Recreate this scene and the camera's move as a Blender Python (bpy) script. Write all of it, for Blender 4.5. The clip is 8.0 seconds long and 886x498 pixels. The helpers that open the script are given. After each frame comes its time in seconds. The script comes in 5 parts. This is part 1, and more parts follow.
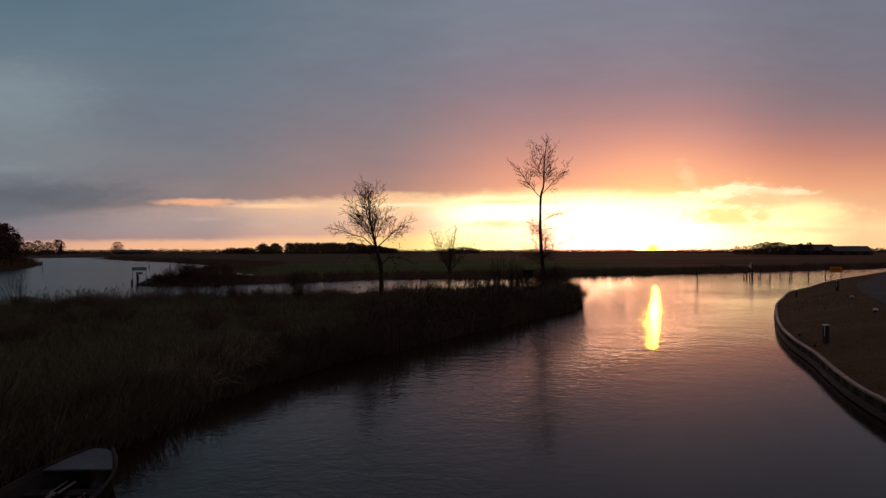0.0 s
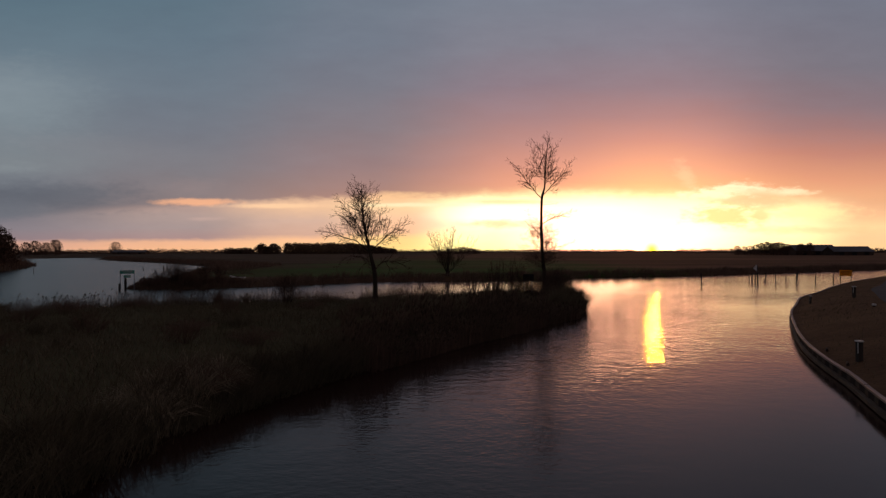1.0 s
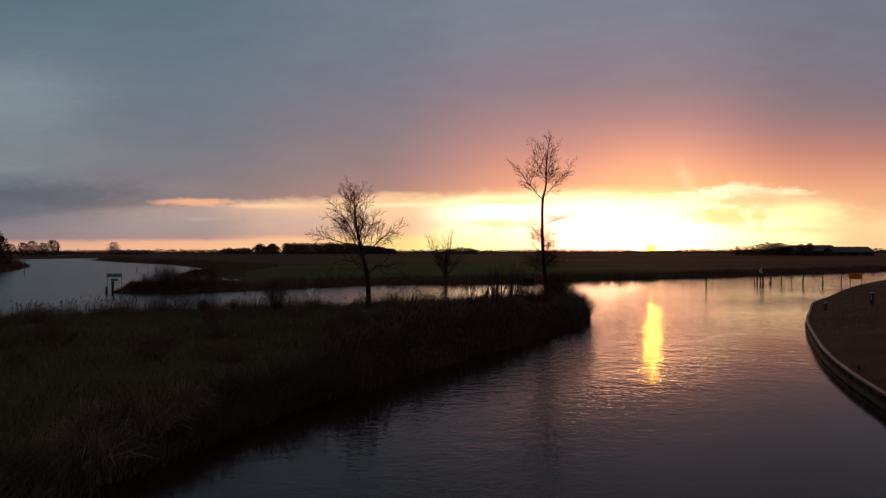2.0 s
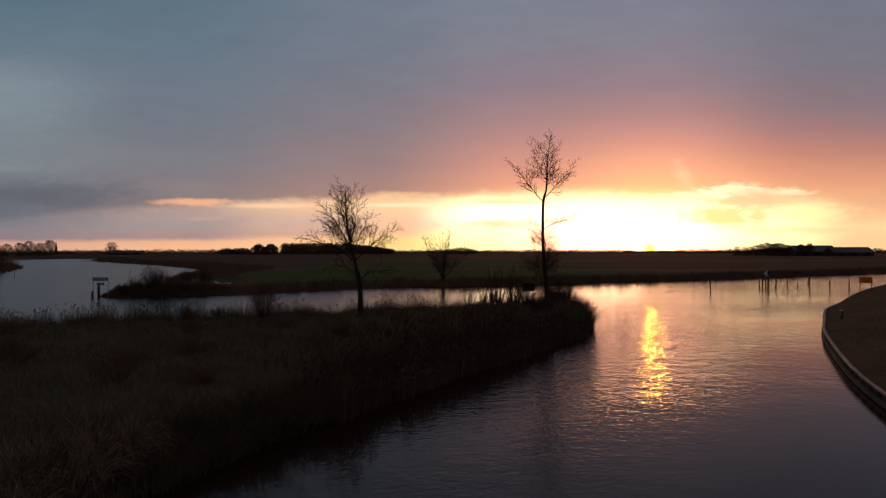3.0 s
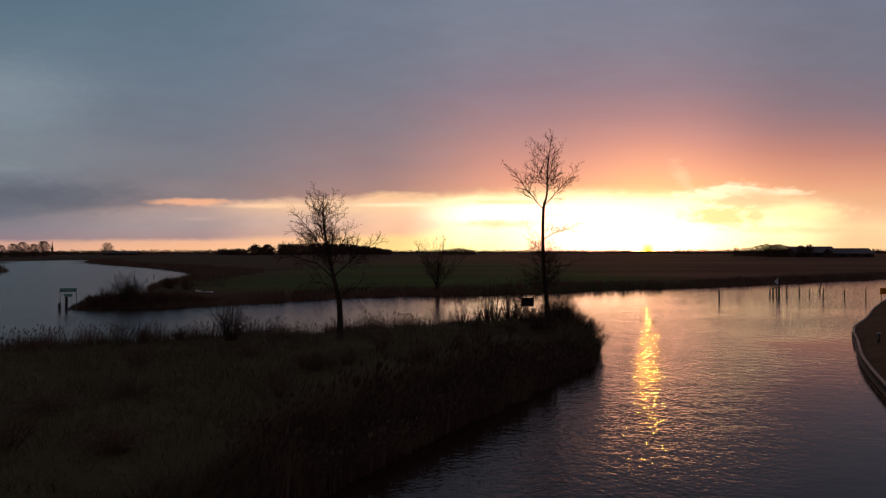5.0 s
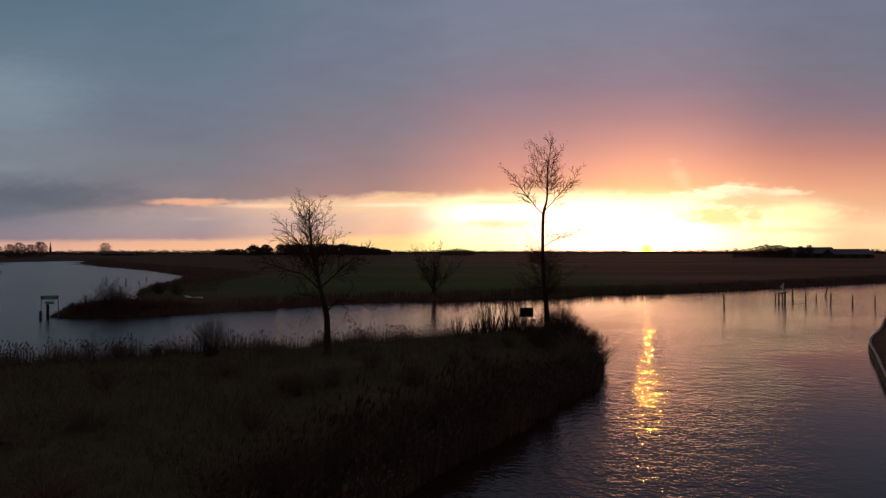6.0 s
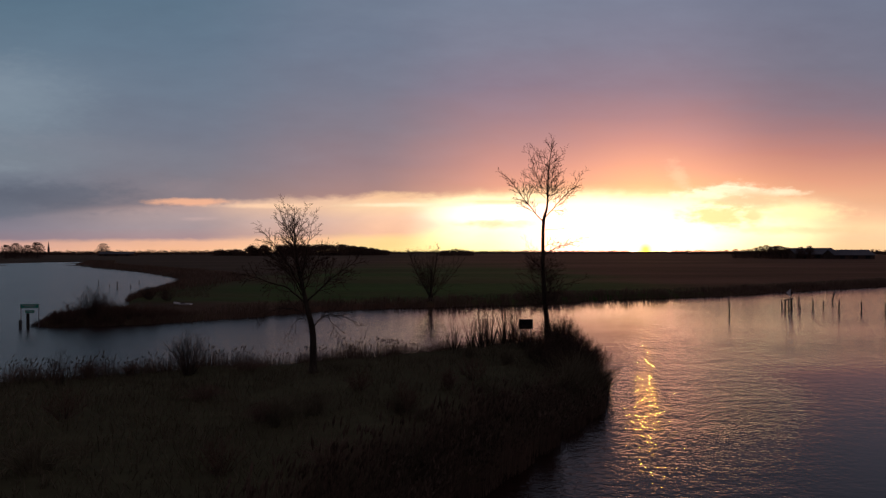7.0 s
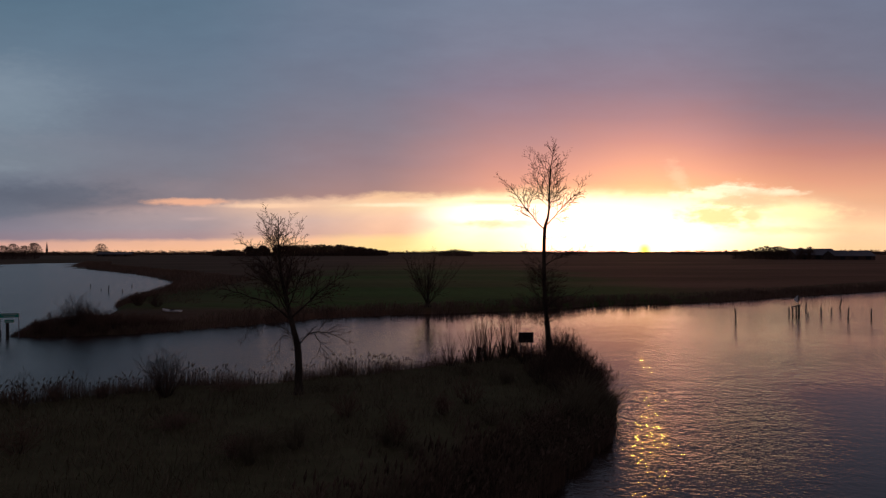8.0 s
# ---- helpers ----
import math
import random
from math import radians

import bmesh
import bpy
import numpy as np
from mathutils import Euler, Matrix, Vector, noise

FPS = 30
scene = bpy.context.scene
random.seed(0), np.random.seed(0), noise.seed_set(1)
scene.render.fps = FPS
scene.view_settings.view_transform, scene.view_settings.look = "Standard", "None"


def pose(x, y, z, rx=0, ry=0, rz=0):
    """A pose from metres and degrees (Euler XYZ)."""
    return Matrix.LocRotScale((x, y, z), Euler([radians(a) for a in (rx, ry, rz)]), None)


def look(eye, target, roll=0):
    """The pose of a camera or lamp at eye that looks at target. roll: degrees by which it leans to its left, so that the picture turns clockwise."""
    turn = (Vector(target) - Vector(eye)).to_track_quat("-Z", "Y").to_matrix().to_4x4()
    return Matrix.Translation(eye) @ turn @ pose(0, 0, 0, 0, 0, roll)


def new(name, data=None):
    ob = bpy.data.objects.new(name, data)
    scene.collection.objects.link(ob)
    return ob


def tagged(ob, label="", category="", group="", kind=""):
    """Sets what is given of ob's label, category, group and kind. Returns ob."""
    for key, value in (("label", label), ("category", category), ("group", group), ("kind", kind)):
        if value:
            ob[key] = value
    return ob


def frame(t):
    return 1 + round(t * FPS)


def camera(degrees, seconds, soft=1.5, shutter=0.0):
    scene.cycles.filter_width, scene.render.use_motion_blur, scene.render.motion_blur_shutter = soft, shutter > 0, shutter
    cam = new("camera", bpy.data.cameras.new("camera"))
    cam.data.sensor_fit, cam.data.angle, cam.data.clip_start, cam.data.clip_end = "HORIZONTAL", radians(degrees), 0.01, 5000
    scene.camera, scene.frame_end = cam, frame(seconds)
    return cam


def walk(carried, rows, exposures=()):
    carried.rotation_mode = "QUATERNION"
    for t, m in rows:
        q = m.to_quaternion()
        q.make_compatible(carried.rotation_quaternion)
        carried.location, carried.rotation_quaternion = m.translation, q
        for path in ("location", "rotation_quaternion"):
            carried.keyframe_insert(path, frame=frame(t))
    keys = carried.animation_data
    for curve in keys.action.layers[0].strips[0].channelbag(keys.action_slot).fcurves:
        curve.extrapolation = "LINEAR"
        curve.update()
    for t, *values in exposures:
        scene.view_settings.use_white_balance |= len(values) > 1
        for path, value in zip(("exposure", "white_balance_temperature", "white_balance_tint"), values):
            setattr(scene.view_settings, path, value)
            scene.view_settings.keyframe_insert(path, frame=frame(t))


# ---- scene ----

# ---- camera: a drone that glides forward over the channel and climbs from 4.5 m to 8.5 m ----
cam = camera(72.0, 8.0, soft=1.35)
# seconds, x, y, z, turn to the right in degrees
PATH = [
    (0.0, 0.000, 0.000, 4.500, 0.000),
    (0.5, 0.101, 1.213, 4.668, 0.037),
    (1.0, 0.199, 2.402, 4.825, 0.077),
    (1.5, 0.301, 3.577, 4.980, 0.118),
    (2.0, 0.408, 4.743, 5.141, 0.161),
    (2.5, 0.525, 5.907, 5.314, 0.206),
    (3.0, 0.652, 7.074, 5.504, 0.252),
    (3.5, 0.791, 8.245, 5.715, 0.298),
    (4.0, 0.941, 9.425, 5.948, 0.346),
    (4.5, 1.101, 10.614, 6.206, 0.394),
    (5.0, 1.271, 11.813, 6.487, 0.441),
    (5.5, 1.445, 13.020, 6.790, 0.488),
    (6.0, 1.622, 14.233, 7.113, 0.535),
    (6.5, 1.795, 15.449, 7.451, 0.580),
    (7.0, 1.960, 16.664, 7.798, 0.623),
    (7.5, 2.109, 17.872, 8.147, 0.664),
    (8.0, 2.236, 19.066, 8.492, 0.702),
]
PITCH, ROLL = 0.212, -0.105


def drone_pose(x, y, z, turn):
    a, p = radians(turn), radians(PITCH)
    return look((x, y, z), (x + 100 * math.sin(a), y + 100 * math.cos(a), z + 100 * math.tan(p)), ROLL)


# the clip cools a little on the way
walk(cam, [(t, drone_pose(x, y, z, turn)) for t, x, y, z, turn in PATH],
     [(0.0, 0.03, 6700, 12.5), (4.5, 0.03, 6520, 13.4), (8.0, 0.03, 6110, 15.4)])

# ---- sky and sun ----
SUN_AZ, SUN_EL = 19.0, 0.12          # degrees to the right of +y, degrees above the horizon


def srgb(r, g, b, gain=1.0):
    f = [c / 255 for c in (r, g, b)]
    return tuple(gain * (c / 12.92 if c <= 0.04045 else ((c + 0.055) / 1.055) ** 2.4) for c in f) + (1.0,)


class Nodes:
    """Short hands for building a node tree."""

    def __init__(self, tree):
        self.tree = tree

    def node(self, kind):
        return self.tree.nodes.new(kind)

    def put(self, socket, value):
        if isinstance(value, bpy.types.NodeSocket):
            self.tree.links.new(value, socket)
        else:
            socket.default_value = value

    def math(self, op, a, b=0.0, c=0.0, clamp=False):
        n = self.node("ShaderNodeMath")
        n.operation, n.use_clamp = op, clamp
        for s, v in zip(n.inputs, (a, b, c)):
            self.put(s, v)
        return n.outputs[0]

    def span(self, v, a, b, lo=0.0, hi=1.0, smooth=True):
        n = self.node("ShaderNodeMapRange")
        n.interpolation_type = "SMOOTHSTEP" if smooth else "LINEAR"
        for s, x in zip(n.inputs, (v, a, b, lo, hi)):
            self.put(s, x)
        return n.outputs[0]

    def ramp(self, v, stops, kind="LINEAR"):
        n = self.node("ShaderNodeValToRGB")
        e = n.color_ramp.elements
        n.color_ramp.interpolation = kind
        e[0].position, e[0].color = stops[0]
        e[1].position, e[1].color = stops[-1]
        for p, c in stops[1:-1]:
            e.new(p).color = c
        self.put(n.inputs[0], v)
        return n.outputs[0]

    def mix(self, f, a, b, blend="MIX"):
        n = self.node("ShaderNodeMix")
        n.data_type, n.blend_type = "RGBA", blend
        for k, v in ((0, f), (6, a), (7, b)):
            self.put(n.inputs[k], v)
        return n.outputs[2]

    def xyz(self, x, y, z):
        n = self.node("ShaderNodeCombineXYZ")
        for s, v in zip(n.inputs, (x, y, z)):
            self.put(s, v)
        return n.outputs[0]

    def noise(self, vec, scale, detail=4.0, rough=0.55, out=0):
        n = self.node("ShaderNodeTexNoise")
        if vec is not None:
            self.put(n.inputs["Vector"], vec)
        n.inputs["Scale"].default_value = scale
        n.inputs["Detail"].default_value = detail
        n.inputs["Roughness"].default_value = rough
        return n.outputs[out]


def make_sky():
    world = bpy.data.worlds.new("dusk_sky")
    scene.world = world
    world.use_nodes = True
    world.node_tree.nodes.clear()
    N = Nodes(world.node_tree)
    deg = 180 / math.pi
    coord = N.node("ShaderNodeTexCoord").outputs["Generated"]
    sep = N.node("ShaderNodeSeparateXYZ")
    N.put(sep.inputs[0], coord)
    x, y, z = sep.outputs
    az = N.math("MULTIPLY", N.math("ARCTAN2", x, y), deg)
    el = N.math("MULTIPLY", N.math("ARCSINE", z), deg)
    el = N.math("ABSOLUTE", el)
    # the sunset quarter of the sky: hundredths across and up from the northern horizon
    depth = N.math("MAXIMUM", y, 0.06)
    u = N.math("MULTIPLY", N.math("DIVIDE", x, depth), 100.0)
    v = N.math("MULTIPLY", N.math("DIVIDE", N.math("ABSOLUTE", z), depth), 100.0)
    # relief at three sizes: long and thin like the streaks of the deck
    broad = N.noise(N.xyz(N.math("MULTIPLY", u, 0.022), N.math("MULTIPLY", v, 0.06), 7.0), 1.5, 3.0, 0.5)
    streak = N.noise(N.xyz(N.math("MULTIPLY", u, 0.045), N.math("MULTIPLY", v, 0.15), 0.0), 1.6, 5.0, 0.55)
    billow = N.noise(N.xyz(N.math("MULTIPLY", u, 0.13), N.math("MULTIPLY", v, 0.36), 3.0), 1.5, 5.0, 0.58)
    fine = N.noise(N.xyz(N.math("MULTIPLY", u, 0.42), N.math("MULTIPLY", v, 1.1), 9.0), 1.2, 4.0, 0.6)
    s0, b0, f0 = (N.math("SUBTRACT", n, 0.5) for n in (streak, billow, fine))
    us = N.math("ADD", u, N.math("MULTIPLY", N.math("SUBTRACT", broad, 0.5), 12.0))

    def column(top, warp, *stops):
        h = N.math("DIVIDE", N.math("ADD", v, warp), top, clamp=True)
        return N.ramp(h, [(e / top, srgb(*c)) for e, c in stops])

    def across(columns):
        (at0, col), rest = columns[0], columns[1:]
        for at1, nxt in rest:
            col = N.mix(N.span(us, at0, at1), col, nxt)
            at0 = at1
        return col

    # the closed deck, column by column from the left
    warp = N.math("ADD", N.math("MULTIPLY", s0, 3.0), N.math("MULTIPLY", b0, 1.6))
    deck = across([
        (-72, column(42, warp, (0, (100, 106, 120)), (6, (98, 106, 119)), (9, (92, 101, 115)), (12, (106, 115, 127)), (15, (116, 126, 135)), (21, (110, 123, 134)), (27, (112, 127, 139)),
                     (33, (97, 117, 131)), (42, (84, 109, 124)))),
        (-42, column(42, warp, (0, (150, 130, 130)), (9, (126, 117, 123)), (14, (116, 116, 126)), (20, (107, 114, 127)), (27, (101, 115, 129)), (34, (94, 113, 128)), (42, (87, 110, 125)))),
        (-13, column(42, warp, (0, (180, 136, 122)), (8, (172, 132, 121)), (10, (160, 125, 120)), (14, (143, 119, 123)), (20, (126, 117, 126)), (27, (113, 116, 129)), (34, (107, 117, 132)), (42, (105, 117, 132)))),
        (12, column(42, warp, (0, (245, 190, 145)), (9, (238, 176, 138)), (11, (224, 156, 130)), (14, (204, 143, 128)), (18, (178, 132, 128)), (22, (155, 123, 128)), (27, (132, 118, 131)), (34, (120, 122, 136)), (42, (115, 124, 139)))),
        (36, column(42, warp, (0, (255, 215, 155)), (9, (254, 200, 142)), (11, (246, 184, 136)), (14, (228, 163, 134)), (18, (196, 140, 129)), (22, (162, 125, 128)), (27, (134, 118, 130)), (34, (121, 121, 136)), (42, (115, 122, 138)))),
        (63, column(42, warp, (0, (235, 185, 140)), (6, (228, 176, 134)), (9, (226, 168, 130)), (12, (212, 148, 120)), (16, (182, 124, 113)), (20, (148, 113, 117)), (24, (124, 108, 119)), (30, (110, 110, 124)), (42, (105, 112, 128)))),
    ])
    # the clear strip under it; the burnt-out middle is far brighter than white
    warp = N.math("ADD", N.math("MULTIPLY", b0, 0.9), N.math("MULTIPLY", f0, 0.35))
    strip_sky = across([
        (-72, column(12, warp, (0, (224, 172, 146)), (1.4, (205, 160, 142)), (2.1, (138, 124, 131)), (4, (126, 123, 133)), (6, (112, 114, 126)), (9, (96, 104, 118)))),
        (-42, column(12, warp, (0, (246, 188, 142)), (1.6, (236, 182, 146)), (2.3, (166, 141, 140)), (4, (160, 146, 147)), (6, (166, 148, 146)), (8, (176, 148, 141)))),
        (-22, column(12, warp, (0, (252, 200, 145)), (2, (244, 192, 150)), (2.8, (206, 168, 150)), (5, (208, 176, 160)), (7, (232, 190, 156)))),
        (-8, column(12, warp, (0, (255, 220, 140)), (2, (255, 216, 145)), (3.2, (240, 190, 154)), (5.5, (246, 200, 164)), (7.5, (250, 212, 164)), (9, (244, 194, 150)))),
        (8, column(12, warp, (0, (255, 236, 155, 1.6)), (3, (255, 238, 172, 1.7)), (4, (255, 232, 190, 1.6)), (5.5, (255, 214, 180, 2.4)), (7, (255, 214, 178, 2.4)), (8.5, (255, 236, 180, 1.4)), (10, (255, 220, 160, 1.1)))),
        (24, column(12, warp, (0, (255, 180, 146, 3.8)), (3, (255, 182, 150, 3.6)), (7, (255, 190, 152, 3.2)), (9, (255, 208, 160, 1.9)), (10.5, (255, 208, 150, 1.1)))),
        (38, column(12, warp, (0, (255, 178, 138, 4.2)), (3, (255, 182, 148, 3.8)), (7, (255, 200, 158, 2.5)), (9, (255, 226, 172, 1.5)), (10.5, (255, 206, 150)))),
        (53, column(12, warp, (0, (255, 234, 165, 1.3)), (3, (255, 238, 178, 1.5)), (6, (255, 236, 178, 1.5)), (9, (255, 226, 170)), (11, (250, 205, 155)))),
        (70, column(12, warp, (0, (252, 208, 150)), (2, (250, 206, 156)), (4, (252, 212, 160)), (6, (238, 188, 146)), (9, (220, 166, 132)))),
    ])
    edge = N.ramp(N.math("DIVIDE", N.math("ADD", u, 80.0), 160.0, clamp=True),
                  [(e, (h / 20,) * 3 + (1,)) for e, h in ((0.0, 5.0), (0.2, 7.4), (0.3, 8.3), (0.4, 8.6), (0.44, 9.3), (0.53, 8.9), (0.66, 8.8), (0.75, 8.5), (0.82, 8.3), (0.88, 8.0), (1.0, 6.0))], "EASE")
    rise = N.math("SUBTRACT", N.math("ADD", v, N.math("ADD", N.math("MULTIPLY", b0, 1.6), N.math("MULTIPLY", f0, 0.9))), N.math("MULTIPLY", edge, 20.0))
    sky = N.mix(N.span(rise, -0.6, N.span(u, -5.0, 20.0, 0.8, 2.6)), strip_sky, deck)
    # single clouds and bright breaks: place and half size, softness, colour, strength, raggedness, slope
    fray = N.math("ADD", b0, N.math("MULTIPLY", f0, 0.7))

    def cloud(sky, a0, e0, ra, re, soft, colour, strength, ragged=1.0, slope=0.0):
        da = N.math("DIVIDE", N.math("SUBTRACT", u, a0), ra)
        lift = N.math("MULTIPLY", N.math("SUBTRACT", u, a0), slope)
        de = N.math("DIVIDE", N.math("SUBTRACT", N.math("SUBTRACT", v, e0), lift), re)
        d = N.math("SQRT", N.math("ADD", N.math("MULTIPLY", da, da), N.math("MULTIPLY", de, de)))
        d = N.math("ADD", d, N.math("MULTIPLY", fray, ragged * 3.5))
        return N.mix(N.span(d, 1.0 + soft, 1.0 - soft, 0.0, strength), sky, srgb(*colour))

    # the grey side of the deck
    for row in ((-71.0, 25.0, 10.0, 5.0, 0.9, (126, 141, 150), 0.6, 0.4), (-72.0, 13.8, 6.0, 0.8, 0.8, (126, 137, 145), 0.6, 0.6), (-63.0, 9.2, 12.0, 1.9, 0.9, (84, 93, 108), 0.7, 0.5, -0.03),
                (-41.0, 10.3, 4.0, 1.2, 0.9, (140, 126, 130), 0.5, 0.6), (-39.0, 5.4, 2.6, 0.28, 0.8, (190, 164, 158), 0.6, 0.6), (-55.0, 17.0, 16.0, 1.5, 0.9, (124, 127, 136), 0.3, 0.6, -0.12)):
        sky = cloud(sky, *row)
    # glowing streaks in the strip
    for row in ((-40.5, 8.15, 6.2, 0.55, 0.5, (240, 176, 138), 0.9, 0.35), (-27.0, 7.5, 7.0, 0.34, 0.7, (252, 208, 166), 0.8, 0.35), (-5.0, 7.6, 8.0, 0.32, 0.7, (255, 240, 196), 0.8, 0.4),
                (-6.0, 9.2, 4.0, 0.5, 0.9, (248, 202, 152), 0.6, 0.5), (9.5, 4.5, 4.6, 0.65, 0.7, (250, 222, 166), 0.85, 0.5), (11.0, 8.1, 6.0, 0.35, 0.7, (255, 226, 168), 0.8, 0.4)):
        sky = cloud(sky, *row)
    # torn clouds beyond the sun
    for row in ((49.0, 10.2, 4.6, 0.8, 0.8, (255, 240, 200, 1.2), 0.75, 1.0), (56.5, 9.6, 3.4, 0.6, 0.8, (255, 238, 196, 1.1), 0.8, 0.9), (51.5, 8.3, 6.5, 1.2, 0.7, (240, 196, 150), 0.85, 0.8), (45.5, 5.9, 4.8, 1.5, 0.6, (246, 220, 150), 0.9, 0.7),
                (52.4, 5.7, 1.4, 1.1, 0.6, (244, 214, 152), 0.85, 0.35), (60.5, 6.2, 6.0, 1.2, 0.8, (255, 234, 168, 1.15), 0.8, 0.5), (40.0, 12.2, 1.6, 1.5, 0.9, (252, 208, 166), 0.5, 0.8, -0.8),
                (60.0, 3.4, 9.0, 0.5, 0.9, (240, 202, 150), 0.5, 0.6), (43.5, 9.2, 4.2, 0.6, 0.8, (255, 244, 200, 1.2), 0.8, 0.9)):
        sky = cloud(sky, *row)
    # soft relief over the whole deck
    sky = N.mix(1.0, sky, N.ramp(N.math("ADD", N.math("MULTIPLY", streak, 0.6), N.math("MULTIPLY", billow, 0.4)), [(0.28, (0.93, 0.935, 0.945, 1)), (0.72, (1.07, 1.065, 1.055, 1))]), "MULTIPLY")
    # away from the sunset the sky is an even grey-blue
    back = N.math("MAXIMUM", N.span(N.math("ABSOLUTE", az), 40.0, 85.0), N.span(el, 23.0, 50.0))
    sky = N.mix(back, sky, N.mix(broad, srgb(70, 66, 74), srgb(92, 84, 92)))
    # glow round the sun
    s_az, s_el = radians(SUN_AZ), radians(SUN_EL)
    to_sun = (math.sin(s_az) * math.cos(s_el), math.cos(s_az) * math.cos(s_el), math.sin(s_el))
    dot = N.node("ShaderNodeVectorMath")
    dot.operation = "DOT_PRODUCT"
    N.put(dot.inputs[0], coord)
    dot.inputs[1].default_value = to_sun
    off = N.math("MULTIPLY", N.math("ARCCOSINE", N.math("MINIMUM", dot.outputs["Value"], 0.999999)), deg)
    halo = N.math("POWER", 2.718, N.math("MULTIPLY", N.math("POWER", N.math("DIVIDE", off, 1.1), 2.0), -1.0))
    wide = N.math("POWER", 2.718, N.math("DIVIDE", off, -4.2))
    glow = N.mix(1.0, (0, 0, 0, 1), N.mix(halo, (0, 0, 0, 1), (3.0, 1.9, 0.5, 1)), "ADD")
    glow = N.mix(1.0, glow, N.mix(wide, (0, 0, 0, 1), (0.95, 0.24, 0.04, 1)), "ADD")
    sky = N.mix(1.0, sky, glow, "ADD")
    # the golden rim of the sun itself
    core = N.math("POWER", 2.718, N.math("MULTIPLY", N.math("POWER", N.math("DIVIDE", off, 0.62), 2.0), -1.0))
    sky = N.mix(core, sky, (6.0, 3.2, 0.10, 1))
    # clear air above the deck adds a little of its own
    air = N.node("ShaderNodeTexSky")
    air.sky_type, air.sun_disc, air.sun_elevation, air.sun_rotation = "NISHITA", False, s_el, s_az
    sky = N.mix(1.0, sky, N.mix(1.0, air.outputs[0], (0.02, 0.02, 0.02, 1), "MULTIPLY"), "ADD")
    bg = N.node("ShaderNodeBackground")
    N.put(bg.inputs[0], sky)
    bg.inputs[1].default_value = 1.0
    out = N.node("ShaderNodeOutputWorld")
    N.put(out.inputs[0], bg.outputs[0])
    return to_sun


to_sun = make_sky()
sun_lamp = new("sun", bpy.data.lights.new("sun", "SUN"))
sun_lamp.data.energy, sun_lamp.data.color, sun_lamp.data.angle = 0.045, (1.0, 0.42, 0.035), radians(0.6)
LAMP_EL = 0.9                        # the upper rim of the sun clears the far hedges
a_, e_ = radians(SUN_AZ), radians(LAMP_EL)
sun_lamp.matrix_world = look((0, 0, 60), (-100 * math.sin(a_), -100 * math.cos(a_), 60 - 100 * math.tan(e_)))

# ---- materials ----


def surface(name, dark, light, scale, rough=0.85, bump=0.3, bump_dist=0.02, big=None, stretch=(1, 1, 1), per_object=0.0, per_island=0.0, metal=0.0, detail=6.0, gloss=0.04):
    """A solid surface: two base colours mixed by fine grain, slow stains over it, and relief."""
    m = bpy.data.materials.new(name)
    m.use_nodes = True
    N = Nodes(m.node_tree)
    b = m.node_tree.nodes["Principled BSDF"]
    pos = N.node("ShaderNodeTexCoord").outputs["Object"]
    mp = N.node("ShaderNodeMapping")
    N.put(mp.inputs[0], pos)
    mp.inputs["Scale"].default_value = stretch
    fine = N.noise(mp.outputs[0], scale, detail, 0.6)
    stain = N.noise(mp.outputs[0], big if big else scale / 9, 3.0, 0.5)
    f = N.span(N.math("ADD", N.math("MULTIPLY", fine, 0.6), N.math("MULTIPLY", stain, 0.6)), 0.38, 0.82)
    col = N.mix(f, (*dark, 1), (*light, 1))
    if per_object:
        r = N.node("ShaderNodeObjectInfo").outputs["Random"]
        col = N.mix(1.0, col, N.ramp(r, [(0, (1 - per_object,) * 3 + (1,)), (1, (1 + per_object,) * 3 + (1,))]), "MULTIPLY")
    if per_island:
        r = N.node("ShaderNodeNewGeometry").outputs["Random Per Island"]
        col = N.mix(1.0, col, N.ramp(r, [(0, (1 - per_island, 1 - per_island, 1 - per_island * 1.15, 1)), (1, (1 + per_island, 1 + per_island * 0.9, 1 + per_island * 0.7, 1))]), "MULTIPLY")
    N.put(b.inputs["Base Color"], col)
    N.put(b.inputs["Roughness"], N.span(fine, 0.3, 0.7, max(rough - 0.08, 0.02), min(rough + 0.08, 1.0)))
    b.inputs["Metallic"].default_value = metal
    b.inputs["Specular IOR Level"].default_value = gloss
    if bump:
        bp = N.node("ShaderNodeBump")
        bp.inputs["Strength"].default_value, bp.inputs["Distance"].default_value = bump, bump_dist
        N.put(bp.inputs["Height"], fine)
        N.put(b.inputs["Normal"], bp.outputs[0])
    return m


